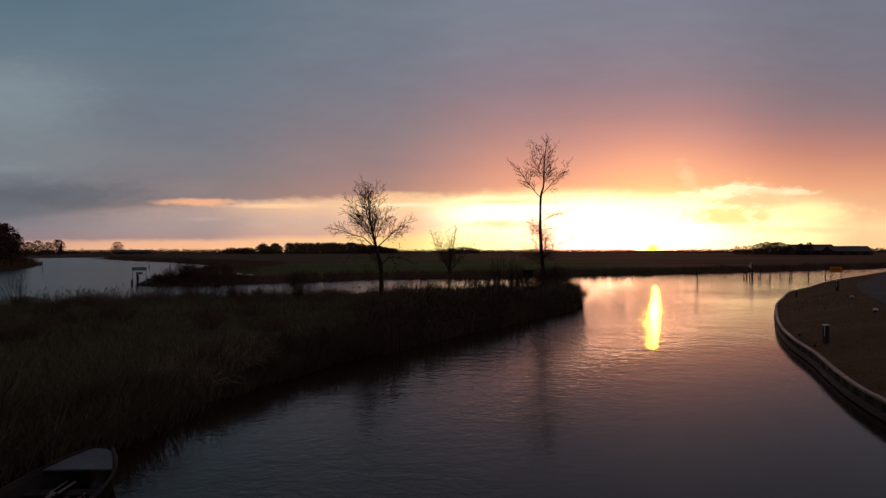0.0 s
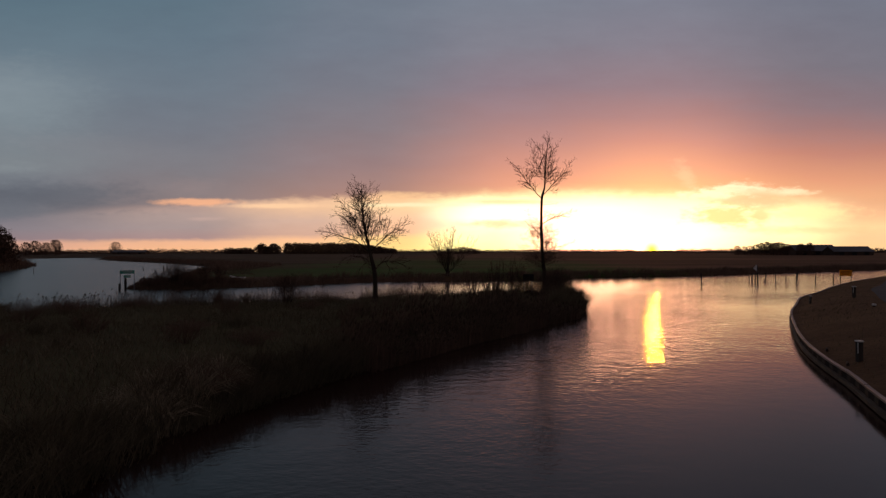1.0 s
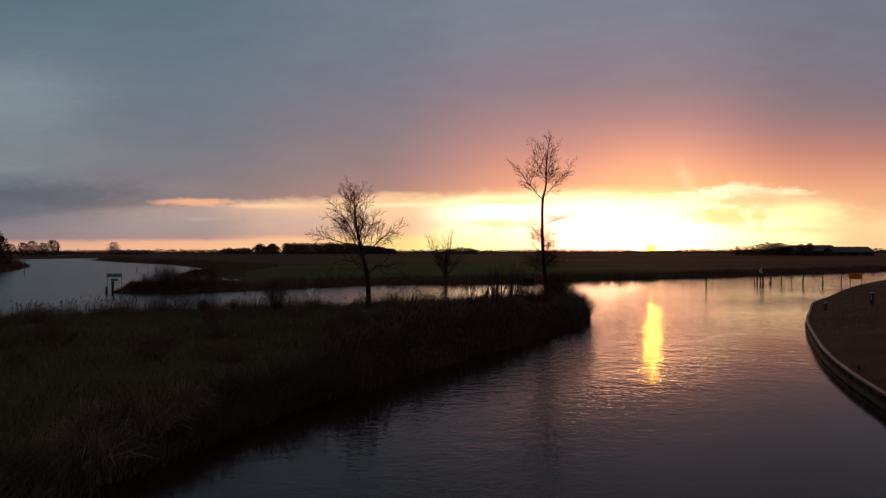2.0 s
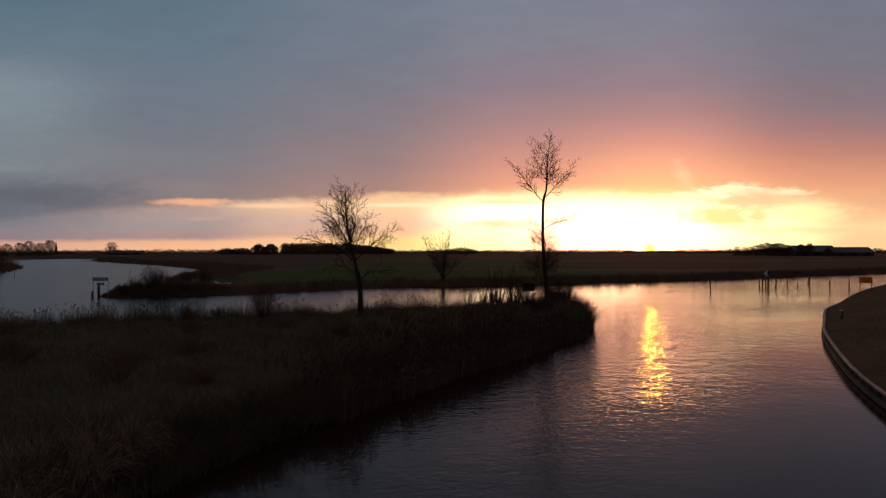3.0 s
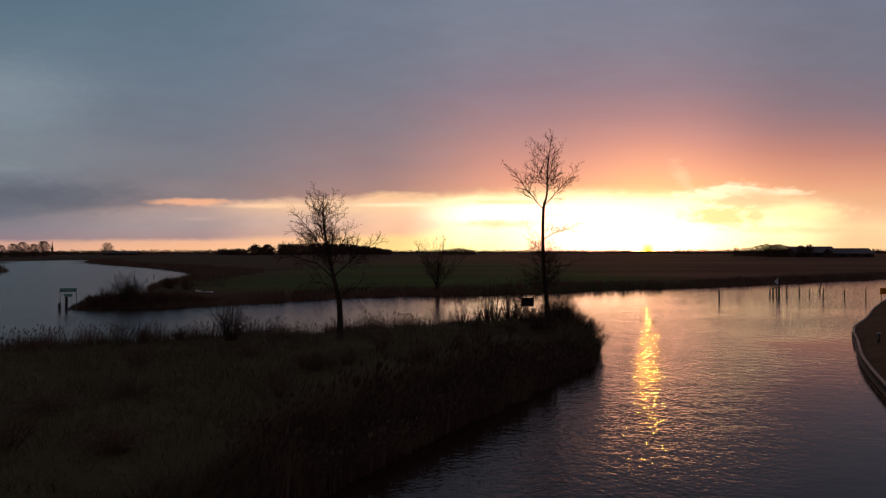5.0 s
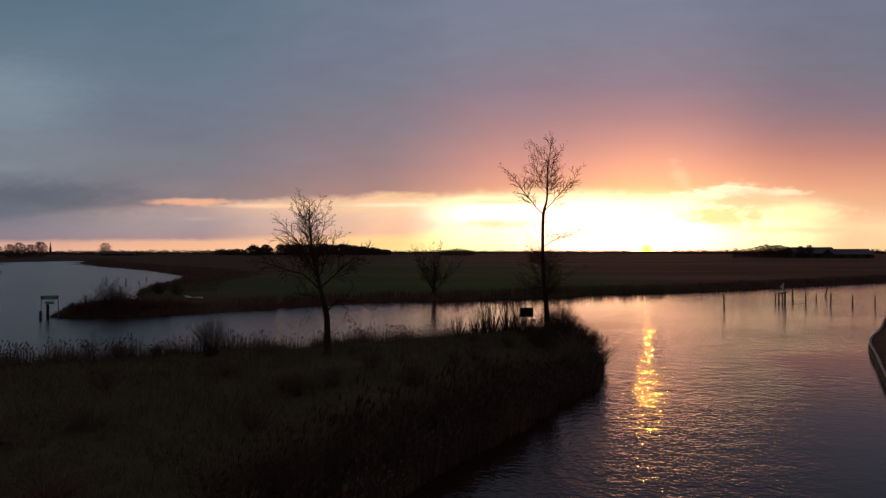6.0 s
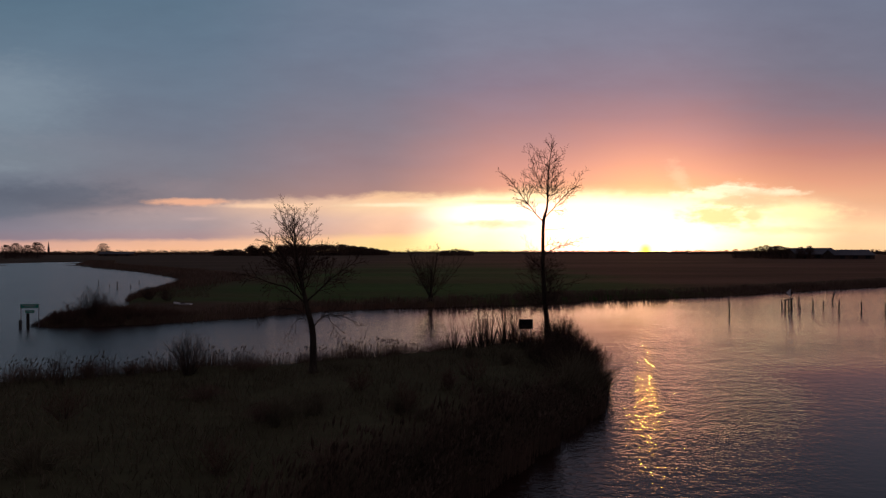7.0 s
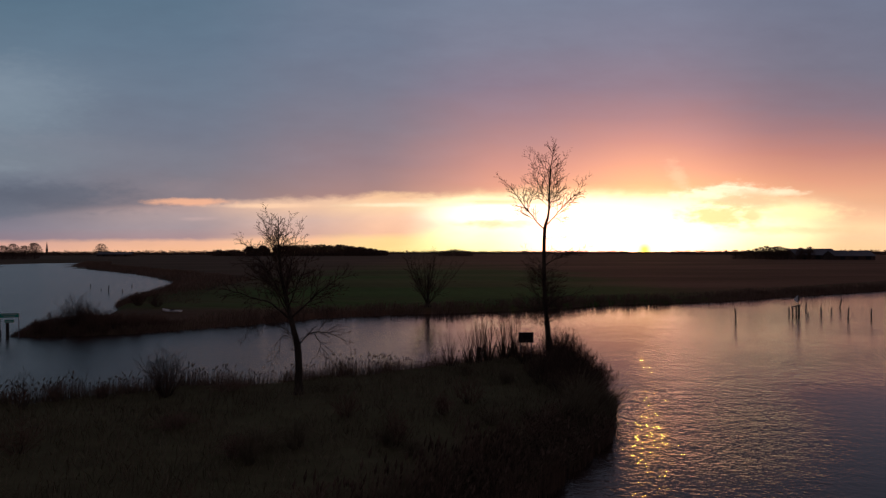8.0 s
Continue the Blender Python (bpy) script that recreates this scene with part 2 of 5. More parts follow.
def water_material():
    m = bpy.data.materials.new("channel_water")
    m.use_nodes = True
    N = Nodes(m.node_tree)
    b = m.node_tree.nodes["Principled BSDF"]
    pos = N.node("ShaderNodeNewGeometry").outputs["Position"]
    silt_and_glow = N.noise(pos, 0.08, 3.0)
    # silt brown, its red raised to carry the sunset's warm light over the water
    N.put(b.inputs["Base Color"], N.mix(silt_and_glow, (0.018, 0.008, 0.006, 1), (0.032, 0.014, 0.010, 1)))
    b.inputs["IOR"].default_value = 1.333
    b.inputs["Specular IOR Level"].default_value = 0.24
    # the finest wavelets spread the light wide
    b.inputs["Coat Weight"].default_value = 0.08
    b.inputs["Coat Roughness"].default_value = 0.3
    b.inputs["Coat IOR"].default_value = 1.333

    def waves(scale, sx, sy, turn, detail):
        mp = N.node("ShaderNodeMapping")
        N.put(mp.inputs[0], pos)
        mp.inputs["Rotation"].default_value = (0, 0, radians(turn))
        mp.inputs["Scale"].default_value = (sx, sy, 1)
        return N.noise(mp.outputs[0], scale, detail, 0.6)

    ripple = waves(4.8, 0.85, 1.0, 8, 2.0)
    chop = waves(1.6, 0.8, 1.0, -14, 3.0)
    swell = waves(0.45, 0.6, 1.0, -6, 2.0)
    gust = N.span(waves(0.045, 0.6, 1.3, 25, 3.0), 0.36, 0.62, 0.6, 1.0)
    # a breeze ruffles the middle of the channel and the lake beyond; water near the bank and behind the spit lies calmer
    sep = N.node("ShaderNodeSeparateXYZ")
    N.put(sep.inputs[0], pos)
    x, y = sep.outputs[0], sep.outputs[1]
    lake = N.math("MULTIPLY", N.span(x, 10.0, -16.0), N.span(y, 44.0, 58.0))
    # how far out from the spit's shore: the strip along it is sheltered
    off = N.math("SUBTRACT", x, N.math("SUBTRACT", N.math("MULTIPLY", y, 0.46), 16.0))
    open_water = N.span(off, 1.0, 7.5, 0.25, 1.0)
    # and so is the strip along the quay
    quay_off = N.math("SUBTRACT", N.math("ADD", N.math("MULTIPLY", y, 0.5), 2.5), x)
    open_water = N.math("MULTIPLY", open_water, N.math("MAXIMUM", N.span(quay_off, 3.5, 10.0, 0.25, 1.0), N.span(y, 50.0, 62.0)))
    lee = N.math("MULTIPLY", open_water, N.span(y, 22.0, 33.0, 0.32, 1.0))
    lee = N.math("MULTIPLY", lee, N.span(y, 45.0, 60.0, 1.0, 0.64))
    lee = N.math("MAXIMUM", lee, lake)
    N.put(b.inputs["Roughness"], N.math("ADD", N.span(lee, 0.06, 0.2, 0.10, 0.045, smooth=False), N.math("MULTIPLY", lake, 0.22)))
    height = N.math("ADD", N.math("ADD", N.math("MULTIPLY", ripple, 0.55), N.math("MULTIPLY", chop, 0.85)), N.math("MULTIPLY", swell, 0.8))
    bp = N.node("ShaderNodeBump")
    N.put(bp.inputs["Strength"], N.math("MULTIPLY", N.math("MULTIPLY", gust, lee), 1.0))
    bp.inputs["Distance"].default_value = 0.085
    N.put(bp.inputs["Height"], height)
    N.put(b.inputs["Normal"], bp.outputs[0])
    return m


WATER = water_material()


def meadow_material():
    """Polder ground: green grass strips in the middle, rough pasture and stubble round them, brown with warm sunset
    light put into its red, cut by thin ditch lines.
    """
    m = surface("polder_ground", (0.75, 0.72, 0.7), (1.2, 1.2, 1.15), 1.3, 0.95, 0.3, 0.03, 0.035, (0.45, 1, 1), gloss=0.015)
    N = Nodes(m.node_tree)
    b = m.node_tree.nodes["Principled BSDF"]
    was = b.inputs["Base Color"].links[0].from_socket
    pos = N.node("ShaderNodeNewGeometry").outputs["Position"]
    sep = N.node("ShaderNodeSeparateXYZ")
    N.put(sep.inputs[0], pos)
    x, y = sep.outputs[0], sep.outputs[1]
    mp = N.node("ShaderNodeMapping")
    N.put(mp.inputs[0], pos)
    mp.inputs["Rotation"].default_value = (0, 0, radians(6))
    mp.inputs["Scale"].default_value = (0.12, 1, 1)
    strips = N.span(N.noise(mp.outputs[0], 0.022, 2.0), 0.42, 0.58)
    wander = N.math("MULTIPLY", N.math("SUBTRACT", N.noise(pos, 0.02, 3.0), 0.5), 60.0)
    xe = N.math("ADD", x, wander)
    lush = N.math("MULTIPLY", N.math("MULTIPLY", N.span(xe, -62.0, -22.0), N.span(xe, 70.0, 22.0)), N.math("MULTIPLY", N.span(y, 100.0, 110.0), N.span(y, 420.0, 190.0, 0.15, 1.0)))
    # brown stubble colour with the low sun's warm light mixed into it
    pasture = N.mix(strips, (0.125, 0.068, 0.043, 1), (0.160, 0.084, 0.056, 1))
    pasture = N.mix(N.span(x, 10.0, -60.0, 0.0, 0.85), pasture, N.mix(strips, (0.062, 0.050, 0.032, 1), (0.088, 0.062, 0.044, 1)))
    near = N.span(y, 96.0, 74.0)
    pasture = N.mix(near, pasture, (0.095, 0.088, 0.048, 1))
    col = N.mix(N.math("MULTIPLY", lush, N.span(strips, 0.0, 1.0, 1.0, 0.72)), pasture, (0.055, 0.098, 0.026, 1))
    N.put(b.inputs["Base Color"], N.mix(1.0, was, col, "MULTIPLY"))
    return m


SOIL = meadow_material()
LAWN = surface("winter_lawn", (0.082, 0.046, 0.026), (0.150, 0.090, 0.050), 4.0, 0.95, 0.8, 0.05, 0.35)
ASPHALT = surface("asphalt", (0.05, 0.052, 0.058), (0.085, 0.088, 0.096), 18.0, 0.8, 0.3, 0.01, 0.6)
BARK = surface("bark", (0.03, 0.024, 0.018), (0.085, 0.068, 0.052), 9.0, 0.95, 0.7, 0.03, 1.5, (1, 1, 0.3))
TWIG = surface("twigs", (0.048, 0.030, 0.024), (0.11, 0.072, 0.055), 6.0, 0.9, 0.0, per_island=0.2)
REED = surface("dry_reed", (0.11, 0.072, 0.054), (0.22, 0.150, 0.110), 2.0, 0.9, 0.0, big=0.15, per_island=0.25)
PLUME = surface("reed_plume", (0.06, 0.042, 0.03), (0.13, 0.095, 0.07), 5.0, 0.95, 0.0, big=0.4, per_island=0.3)
GRASS = surface("rough_grass", (0.090, 0.076, 0.050), (0.19, 0.160, 0.104), 1.6, 0.95, 0.0, big=0.09, per_island=0.25)
PALE = surface("bleached_grass", (0.22, 0.18, 0.125), (0.42, 0.35, 0.25), 2.0, 0.95, 0.0, per_island=0.3)
BRAMBLE = surface("brown_scrub", (0.09, 0.056, 0.042), (0.19, 0.125, 0.092), 3.0, 0.95, 0.0, per_island=0.3)
FARWOOD = surface("far_wood", (0.09, 0.058, 0.046), (0.17, 0.112, 0.088), 0.3, 1.0, 0.0, per_island=0.3)
WETWOOD = surface("wet_timber", (0.02, 0.017, 0.014), (0.07, 0.058, 0.046), 8.0, 0.7, 0.6, 0.01, 0.8, (1, 1, 0.2), per_object=0.2, gloss=0.3)
CAPWOOD = surface("weathered_coping", (0.17, 0.115, 0.095), (0.31, 0.22, 0.185), 7.0, 0.5, 0.5, 0.01, 0.5, per_object=0.15, gloss=0.3)
STEEL = surface("rusty_sheet_piling", (0.02, 0.014, 0.012), (0.06, 0.04, 0.031), 6.0, 0.75, 0.5, 0.01, 0.7, gloss=0.3)
GALV = surface("galvanised_steel", (0.25, 0.26, 0.27), (0.40, 0.41, 0.42), 20.0, 0.5, 0.2, 0.002, 2.0, metal=0.8, gloss=0.3)
GREEN = surface("green_sign_face", (0.02, 0.30, 0.21), (0.03, 0.42, 0.29), 5.0, 0.45, 0.1, 0.002, gloss=0.3)
def backlit(m, share):
    """Thin plastic that lets daylight through from behind."""
    N = Nodes(m.node_tree)
    b = m.node_tree.nodes["Principled BSDF"]
    thin = N.node("ShaderNodeBsdfTranslucent")
    N.put(thin.inputs[0], b.inputs["Base Color"].links[0].from_socket)
    both = N.node("ShaderNodeMixShader")
    both.inputs[0].default_value = share
    N.put(both.inputs[1], b.outputs[0])
    N.put(both.inputs[2], thin.outputs[0])
    N.put(m.node_tree.nodes["Material Output"].inputs[0], both.outputs[0])
    return m


YELLOW = surface("yellow_sign_face", (0.78, 0.40, 0.02), (0.9, 0.5, 0.03), 5.0, 0.45, 0.1, 0.002, gloss=0.3)
backlit(YELLOW, 0.6)
WHITE = surface("white_paint", (0.62, 0.61, 0.58), (0.82, 0.81, 0.78), 9.0, 0.6, 0.3, 0.004, 1.2, gloss=0.3)
INK = surface("dark_lettering", (0.02, 0.02, 0.022), (0.04, 0.04, 0.04), 9.0, 0.6, 0.0)
HULL = surface("old_boat_boards", (0.03, 0.027, 0.025), (0.09, 0.08, 0.072), 6.0, 0.7, 0.5, 0.01, 0.9, (1, 0.25, 1))
DECK = surface("grey_deck_paint", (0.06, 0.066, 0.076), (0.13, 0.14, 0.155), 5.0, 0.55, 0.3, 0.005, 0.9, gloss=0.3)
PALEWOOD = surface("bleached_wood", (0.16, 0.14, 0.12), (0.28, 0.25, 0.21), 8.0, 0.8, 0.3, 0.005, 1.0, (1, 0.2, 1))
ROOF = surface("barn_roof_sheets", (0.09, 0.088, 0.095), (0.17, 0.165, 0.175), 0.8, 0.6, 0.3, 0.05, 0.08)
BARNWALL = surface("barn_wall", (0.05, 0.035, 0.03), (0.11, 0.075, 0.06), 1.2, 0.9, 0.3, 0.02, 0.1)

# ---- builders ----


class Build:
    """Collects vertices and faces of one mesh."""

    def __init__(self):
        self.v, self.f = [], []

    def add(self, verts, faces):
        k = len(self.v)
        self.v.extend(verts)
        self.f.extend([tuple(i + k for i in f) for f in faces])

    def tube(self, pts, radii, sides=5, cap=True):
        pts = [Vector(p) for p in pts]
        k = len(self.v)
        for i, (p, r) in enumerate(zip(pts, radii)):
            d = (pts[min(i + 1, len(pts) - 1)] - pts[max(i - 1, 0)]).normalized()
            u = d.cross(Vector((0.31, 0.95, 0.07))).normalized()
            w = d.cross(u)
            for j in range(sides):
                a = 2 * math.pi * j / sides
                self.v.append(p + r * (math.cos(a) * u + math.sin(a) * w))
        for i in range(len(pts) - 1):
            for j in range(sides):
                a, b = k + i * sides + j, k + i * sides + (j + 1) % sides
                self.f.append((a, b, b + sides, a + sides))
        if cap:
            self.f.append(tuple(range(k + sides - 1, k - 1, -1)))
            e = k + (len(pts) - 1) * sides
            self.f.append(tuple(range(e, e + sides)))

    def box(self, lo, hi, bevel=0.0):
        """A box with its upper and lower rims drawn in by bevel."""
        (x0, y0, z0), (x1, y1, z1) = lo, hi
        c = min(bevel, (x1 - x0) / 3, (y1 - y0) / 3, (z1 - z0) / 3)
        rows = [(c, z0), (0, z0 + c), (0, z1 - c), (c, z1)] if c else [(0, z0), (0, z1)]
        verts, faces = [], []
        for s, z in rows:
            verts += [(x0 + s, y0 + s, z), (x1 - s, y0 + s, z), (x1 - s, y1 - s, z), (x0 + s, y1 - s, z)]
        for i in range(len(rows) - 1):
            for j in range(4):
                a, b = 4 * i + j, 4 * i + (j + 1) % 4
                faces.append((a, b, b + 4, a + 4))
        n = 4 * (len(rows) - 1)
        faces += [(3, 2, 1, 0), (n, n + 1, n + 2, n + 3)]
        self.add(verts, faces)

    def mesh(self, name, material, smooth=False):
        me = bpy.data.meshes.new(name)
        me.from_pydata([tuple(p) for p in self.v], [], self.f)
        me.materials.append(material)
        if smooth:
            me.polygons.foreach_set("use_smooth", [True] * len(me.polygons))
        me.update()
        return me


def part(name, build, material, parent, label="", smooth=False):
    ob = new(name, build.mesh(name, material, smooth))
    ob.parent = parent
    if label:
        ob["label"] = label
    return ob


def empty(name, place, turn=0.0):
    ob = new(name)
    ob.empty_display_size = 0.3
    ob.matrix_basis = pose(*place, 0, 0, turn)
    return ob


# ---- lie of the land ----
SPIT = [(-14, -60), (-9.2, -20), (-8.6, 4), (-8.7, 9), (-8.5, 12), (-7.5, 14.6), (-6.7, 19.2), (-5.3, 22.8), (-2.7, 28), (0.9, 34), (4.2, 38.6), (6.8, 42.6), (9.6, 47),
        (11.6, 52), (12.7, 56), (12.9, 60), (12.2, 64.3), (10.6, 67.2), (7.4, 66.4), (3.5, 64), (-0.5, 61.4), (-6.5, 58.4), (-13.6, 56.6), (-20.4, 53.2),
        (-30, 48.5), (-45, 39), (-70, 22), (-110, -20), (-120, -60)]
FAR = [(-40.6, 80.4), (-37, 79.6), (-33, 80.6), (-29, 82), (-25, 84.6), (-20, 88.6), (-12, 95.6), (-3, 100), (6, 102.4), (14, 105), (21, 108), (25.6, 112.6), (36, 115.6),
       (47, 118.4), (68, 130.4), (95, 145), (112, 156), (140, 175), (220, 228), (500, 380), (4600, 1500), (4600, 4700), (-4600, 4700), (-4600, 900), (-900, 720), (-420, 640),
       (-318, 575), (-292, 535), (-258, 470), (-212, 380), (-163, 312), (-112, 251), (-85, 212), (-69, 186), (-61, 163), (-56, 147), (-53, 132), (-49.5, 120), (-44, 106.5),
       (-40.8, 97), (-41.6, 92), (-42.2, 86)]
WEST = [(-4600, 900), (-900, 716), (-420, 634), (-325, 575), (-300, 540), (-272, 490), (-272, 425), (-262, 372), (-205, 292), (-142, 216), (-121, 180), (-112, 164), (-108, 153),
        (-120, 143), (-165, 122), (-300, 62), (-900, -300), (-4600, -900)]
QUAY = [(9.6, -60), (9.8, -20), (10.4, 5), (10.95, 12.5), (11.85, 16.8), (12.95, 20), (14.5, 23.8), (16.1, 28.2), (18.2, 33), (21.45, 39.3), (25.05, 45.8), (28.95, 51.9), (33.5, 58.9),
        (39.5, 66), (47, 75.4), (58, 88), (75, 105), (100, 127), (160, 172), (300, 255)]
QUAYLAND = QUAY + [(4600, 1250), (4600, -900), (300, -300), (60, -60)]


def inside_by(poly, x, y):
    """How far each place lies inside a closed outline (negative: outside)."""
    x, y = np.asarray(x, float), np.asarray(y, float)
    best, odd = np.full(x.shape, 1e18), np.zeros(x.shape, bool)
    for (ax, ay), (bx, by) in zip(poly, poly[1:] + poly[:1]):
        ex, ey = bx - ax, by - ay
        k = np.clip(((x - ax) * ex + (y - ay) * ey) / (ex * ex + ey * ey), 0, 1)
        best = np.minimum(best, (x - ax - k * ex) ** 2 + (y - ay - k * ey) ** 2)
        if ey:
            odd ^= ((ay > y) != (by > y)) & (x < ex * (y - ay) / ey + ax)
    return np.where(odd, 1, -1) * np.sqrt(best)


def hum(x, y, s, seed):
    """Cheap smooth unevenness, about -1 to 1."""
    g = np.random.RandomState(seed)
    out = 0
    for k in range(6):
        a, f, p = g.uniform(0, 6.28), s * g.uniform(0.5, 2.2), g.uniform(0, 6.28)
        out = out + np.sin((x * math.cos(a) + y * math.sin(a)) * f + p)
    return out / 3.2


def bank(d, top, run):
    t = np.clip((d + 1.6) / (run + 1.6), 0, 1)
    return -1.0 + (top + 1.0) * (t * t * (3 - 2 * t))


def quay_rise(d):
    """Height of the grass behind the quay: it climbs from the coping to a path."""
    return np.interp(d, [0, 0.35, 1.2, 3.4, 5.2, 9.5, 30, 80], [0.47, 0.5, 0.74, 1.28, 1.42, 1.45, 1.3, 0.9])


def land(x, y):
    x, y = np.asarray(x, float), np.asarray(y, float)
    rough = 0.10 * hum(x, y, 0.9, 1) + 0.08 * hum(x, y, 0.23, 2)
    spit = bank(inside_by(SPIT, x, y) + 0.35 * hum(x, y, 0.8, 3), 0.62, 2.2)
    far = bank(inside_by(FAR, x, y) + 0.5 * hum(x, y, 0.45, 4), 0.62, 2.6)
    west = bank(inside_by(WEST, x, y) + 0.6 * hum(x, y, 0.35, 5), 0.8, 3.0)
    z = np.maximum(np.maximum(spit, far), west)
    z = np.where(z > 0.05, z + rough * np.clip(z, 0, 1), z)
    q = inside_by(QUAYLAND, x, y)
    return np.where(q > 1.0, np.maximum(z, quay_rise(q) - 0.22), z)


def graded(parts):
    out = []
    for a, b, n in parts:
        out += list(np.linspace(a, b, n, endpoint=False))
    return np.array(out + [parts[-1][1]])


def far_steps(a, b, n):
    return list(a + (b - a) * (np.linspace(0, 1, n + 1)[1:] ** 2.4))


def make_ground():
    xs = graded([(-130, -52, 40), (-52, 64, 232), (64, 130, 33)])
    ys = graded([(-30, 6, 18), (6, 122, 232), (122, 262, 70), (262, 600, 56)])
    xs = np.array(sorted(far_steps(-130, -4500, 34)) + list(xs) + far_steps(130, 4500, 34))
    ys = np.array([-800, -400, -150, -60] + list(ys) + far_steps(600, 4600, 30))
    gx, gy = np.meshgrid(xs, ys)
    gz = land(gx, gy)
    nx, ny = len(xs), len(ys)
    verts = np.stack([gx.ravel(), gy.ravel(), gz.ravel()], 1)
    i = (np.arange(ny - 1)[:, None] * nx + np.arange(nx - 1)[None, :]).ravel()
    faces = np.stack([i, i + 1, i + nx + 1, i + nx], 1)
    me = bpy.data.meshes.new("ground")
    me.from_pydata(verts.tolist(), [], faces.tolist())
    me.materials.append(SOIL)
    me.polygons.foreach_set("use_smooth", [True] * len(me.polygons))
    tagged(new("ground", me), "flat dark polder meadow with low grassy banks and a spit", "ground", kind="structure")


make_ground()

water = Build()
water.v = [(-4700, -900, 0), (4700, -900, 0), (4700, 4700, 0), (-4700, 4700, 0)]
water.f = [(0, 1, 2, 3)]
tagged(new("water", water.mesh("water", WATER)), "rippled dark canal water reflecting the sunset", "water", kind="structure")

# ---- quay: lawn, path, piling ----


def offset_line(line, d):
    """The quay line moved inland by d, with mitred corners."""
    out = []
    for i, (x, y) in enumerate(line):
        ax, ay = line[max(i - 1, 0)]
        bx, by = line[min(i + 1, len(line) - 1)]
        t = Vector((bx - ax, by - ay)).normalized()
        out.append((x + d * t.y, y - d * t.x))
    return out


def smooth_line(line, step):
    """Points every step metres or so along a rounded version of the line."""
    pts = [Vector(p) for p in line]
    out = []
    for i in range(len(pts) - 1):
        p0, p1, p2, p3 = pts[max(i - 1, 0)], pts[i], pts[i + 1], pts[min(i + 2, len(pts) - 1)]
        n = max(1, int((p2 - p1).length / step))
        for k in range(n):
            t = k / n
            out.append(tuple(0.5 * (2 * p1 + (p2 - p0) * t + (2 * p0 - 5 * p1 + 4 * p2 - p3) * t * t + (3 * p1 - p0 - 3 * p2 + p3) * t ** 3)))
    return out + [tuple(pts[-1])]


QLINE = smooth_line(QUAY[1:17], 0.9)


def strip(line, rows, material, name):
    """A sheet that follows the quay: rows of (offset inland, height)."""
    b = Build()
    n = len(line)
    for d, z in rows:
        for x, y in offset_line(line, d):
            b.v.append((x, y, z + 0.03 * float(hum(np.array(x), np.array(y), 1.1, 9)) * min(1, d)))
    for r in range(len(rows) - 1):
        for i in range(n - 1):
            a = r * n + i
            b.f.append((a, a + n, a + n + 1, a + 1))
    return b.mesh(name, material, True)


lawn_rows = [(d, float(quay_rise(d))) for d in (0.1, 0.35, 0.8, 1.2, 2.2, 3.4, 4.4, 5.2, 8.2, 9.5, 14, 20)]
tagged(new("lawn", strip(QLINE, lawn_rows, LAWN, "lawn")), "short brownish winter grass rising behind the quay", "lawn", kind="structure")
path_rows = [(d, float(quay_rise(d)) + 0.035) for d in (5.3, 6.2, 7.2, 8.1)]
tagged(new("path", strip(QLINE, path_rows, ASPHALT, "path")), "narrow grey asphalt path along the quay", "path", kind="structure")


def make_quay():
    thing = empty("quay_wall", (0, 0, 0))
    tagged(thing, "low curved quay of rusty piling with a pale coping", "quay", kind="structure")
    # corrugated sheet piling
    b = Build()
    fine = smooth_line(QUAY[1:17], 0.28)
    for i, (d0, z) in enumerate(((0.0, -0.9), (0.0, 0.475))):
        for j, ((x, y), (u, v)) in enumerate(zip(offset_line(fine, 0.0), offset_line(fine, 0.09))):
            b.v.append((u, v, z) if (j // 2) % 2 else (x, y, z))
    n = len(fine)
    b.f = [(j, j + 1, j + 1 + n, j + n) for j in range(n - 1)]
    part("sheet_piling", b, STEEL, thing)
    # waling beam just above the water
    b = Build()
    line = smooth_line(QUAY[1:17], 1.2)
    for d, z in ((-0.11, 0.04), (-0.11, 0.17), (-0.02, 0.19), (0.03, 0.19), (0.03, 0.02)):
        b.v += [(x, y, z) for x, y in offset_line(line, d)]
    n = len(line)
    for r in range(5):
        for i in range(n - 1):
            a, c = r * n + i, ((r + 1) % 5) * n + i
            b.f.append((a, a + 1, c + 1, c))
    part("waling", b, WETWOOD, thing, "wet dark timber waling")
    # coping lengths, each about 2.4 m
    dense = smooth_line(QUAY[1:17], 0.6)
    for k in range(0, len(dense) - 4, 4):
        seg = dense[k:k + 5]
        b = Build()
        g = random.Random(k)
        lift = g.uniform(-0.012, 0.012)
        prof = ((-0.05, 0.47), (-0.06, 0.535), (-0.045, 0.55), (0.075, 0.55), (0.09, 0.535), (0.09, 0.42))
        for d, z in prof:
            pts = offset_line(seg, d)
            a, c = Vector(pts[0]), Vector(pts[-1])
            pts[0], pts[-1] = tuple(a + (Vector(pts[1]) - a) * 0.03), tuple(c + (Vector(pts[-2]) - c) * 0.03)
            b.v += [(x, y, z + lift) for x, y in pts]
        for r in range(len(prof)):
            for i in range(4):
                a, c = r * 5 + i, ((r + 1) % len(prof)) * 5 + i
                b.f.append((a, c, c + 1, a + 1))
        b.f.append(tuple(r * 5 for r in range(len(prof))))
        b.f.append(tuple(r * 5 + 4 for r in reversed(range(len(prof)))))
        part("coping", b, CAPWOOD, thing)


make_quay()


def ground_z(x, y):
    q = float(inside_by(QUAYLAND, np.array(x), np.array(y)))
    return float(quay_rise(q)) if q > 0 else float(land(np.array(x), np.array(y)))


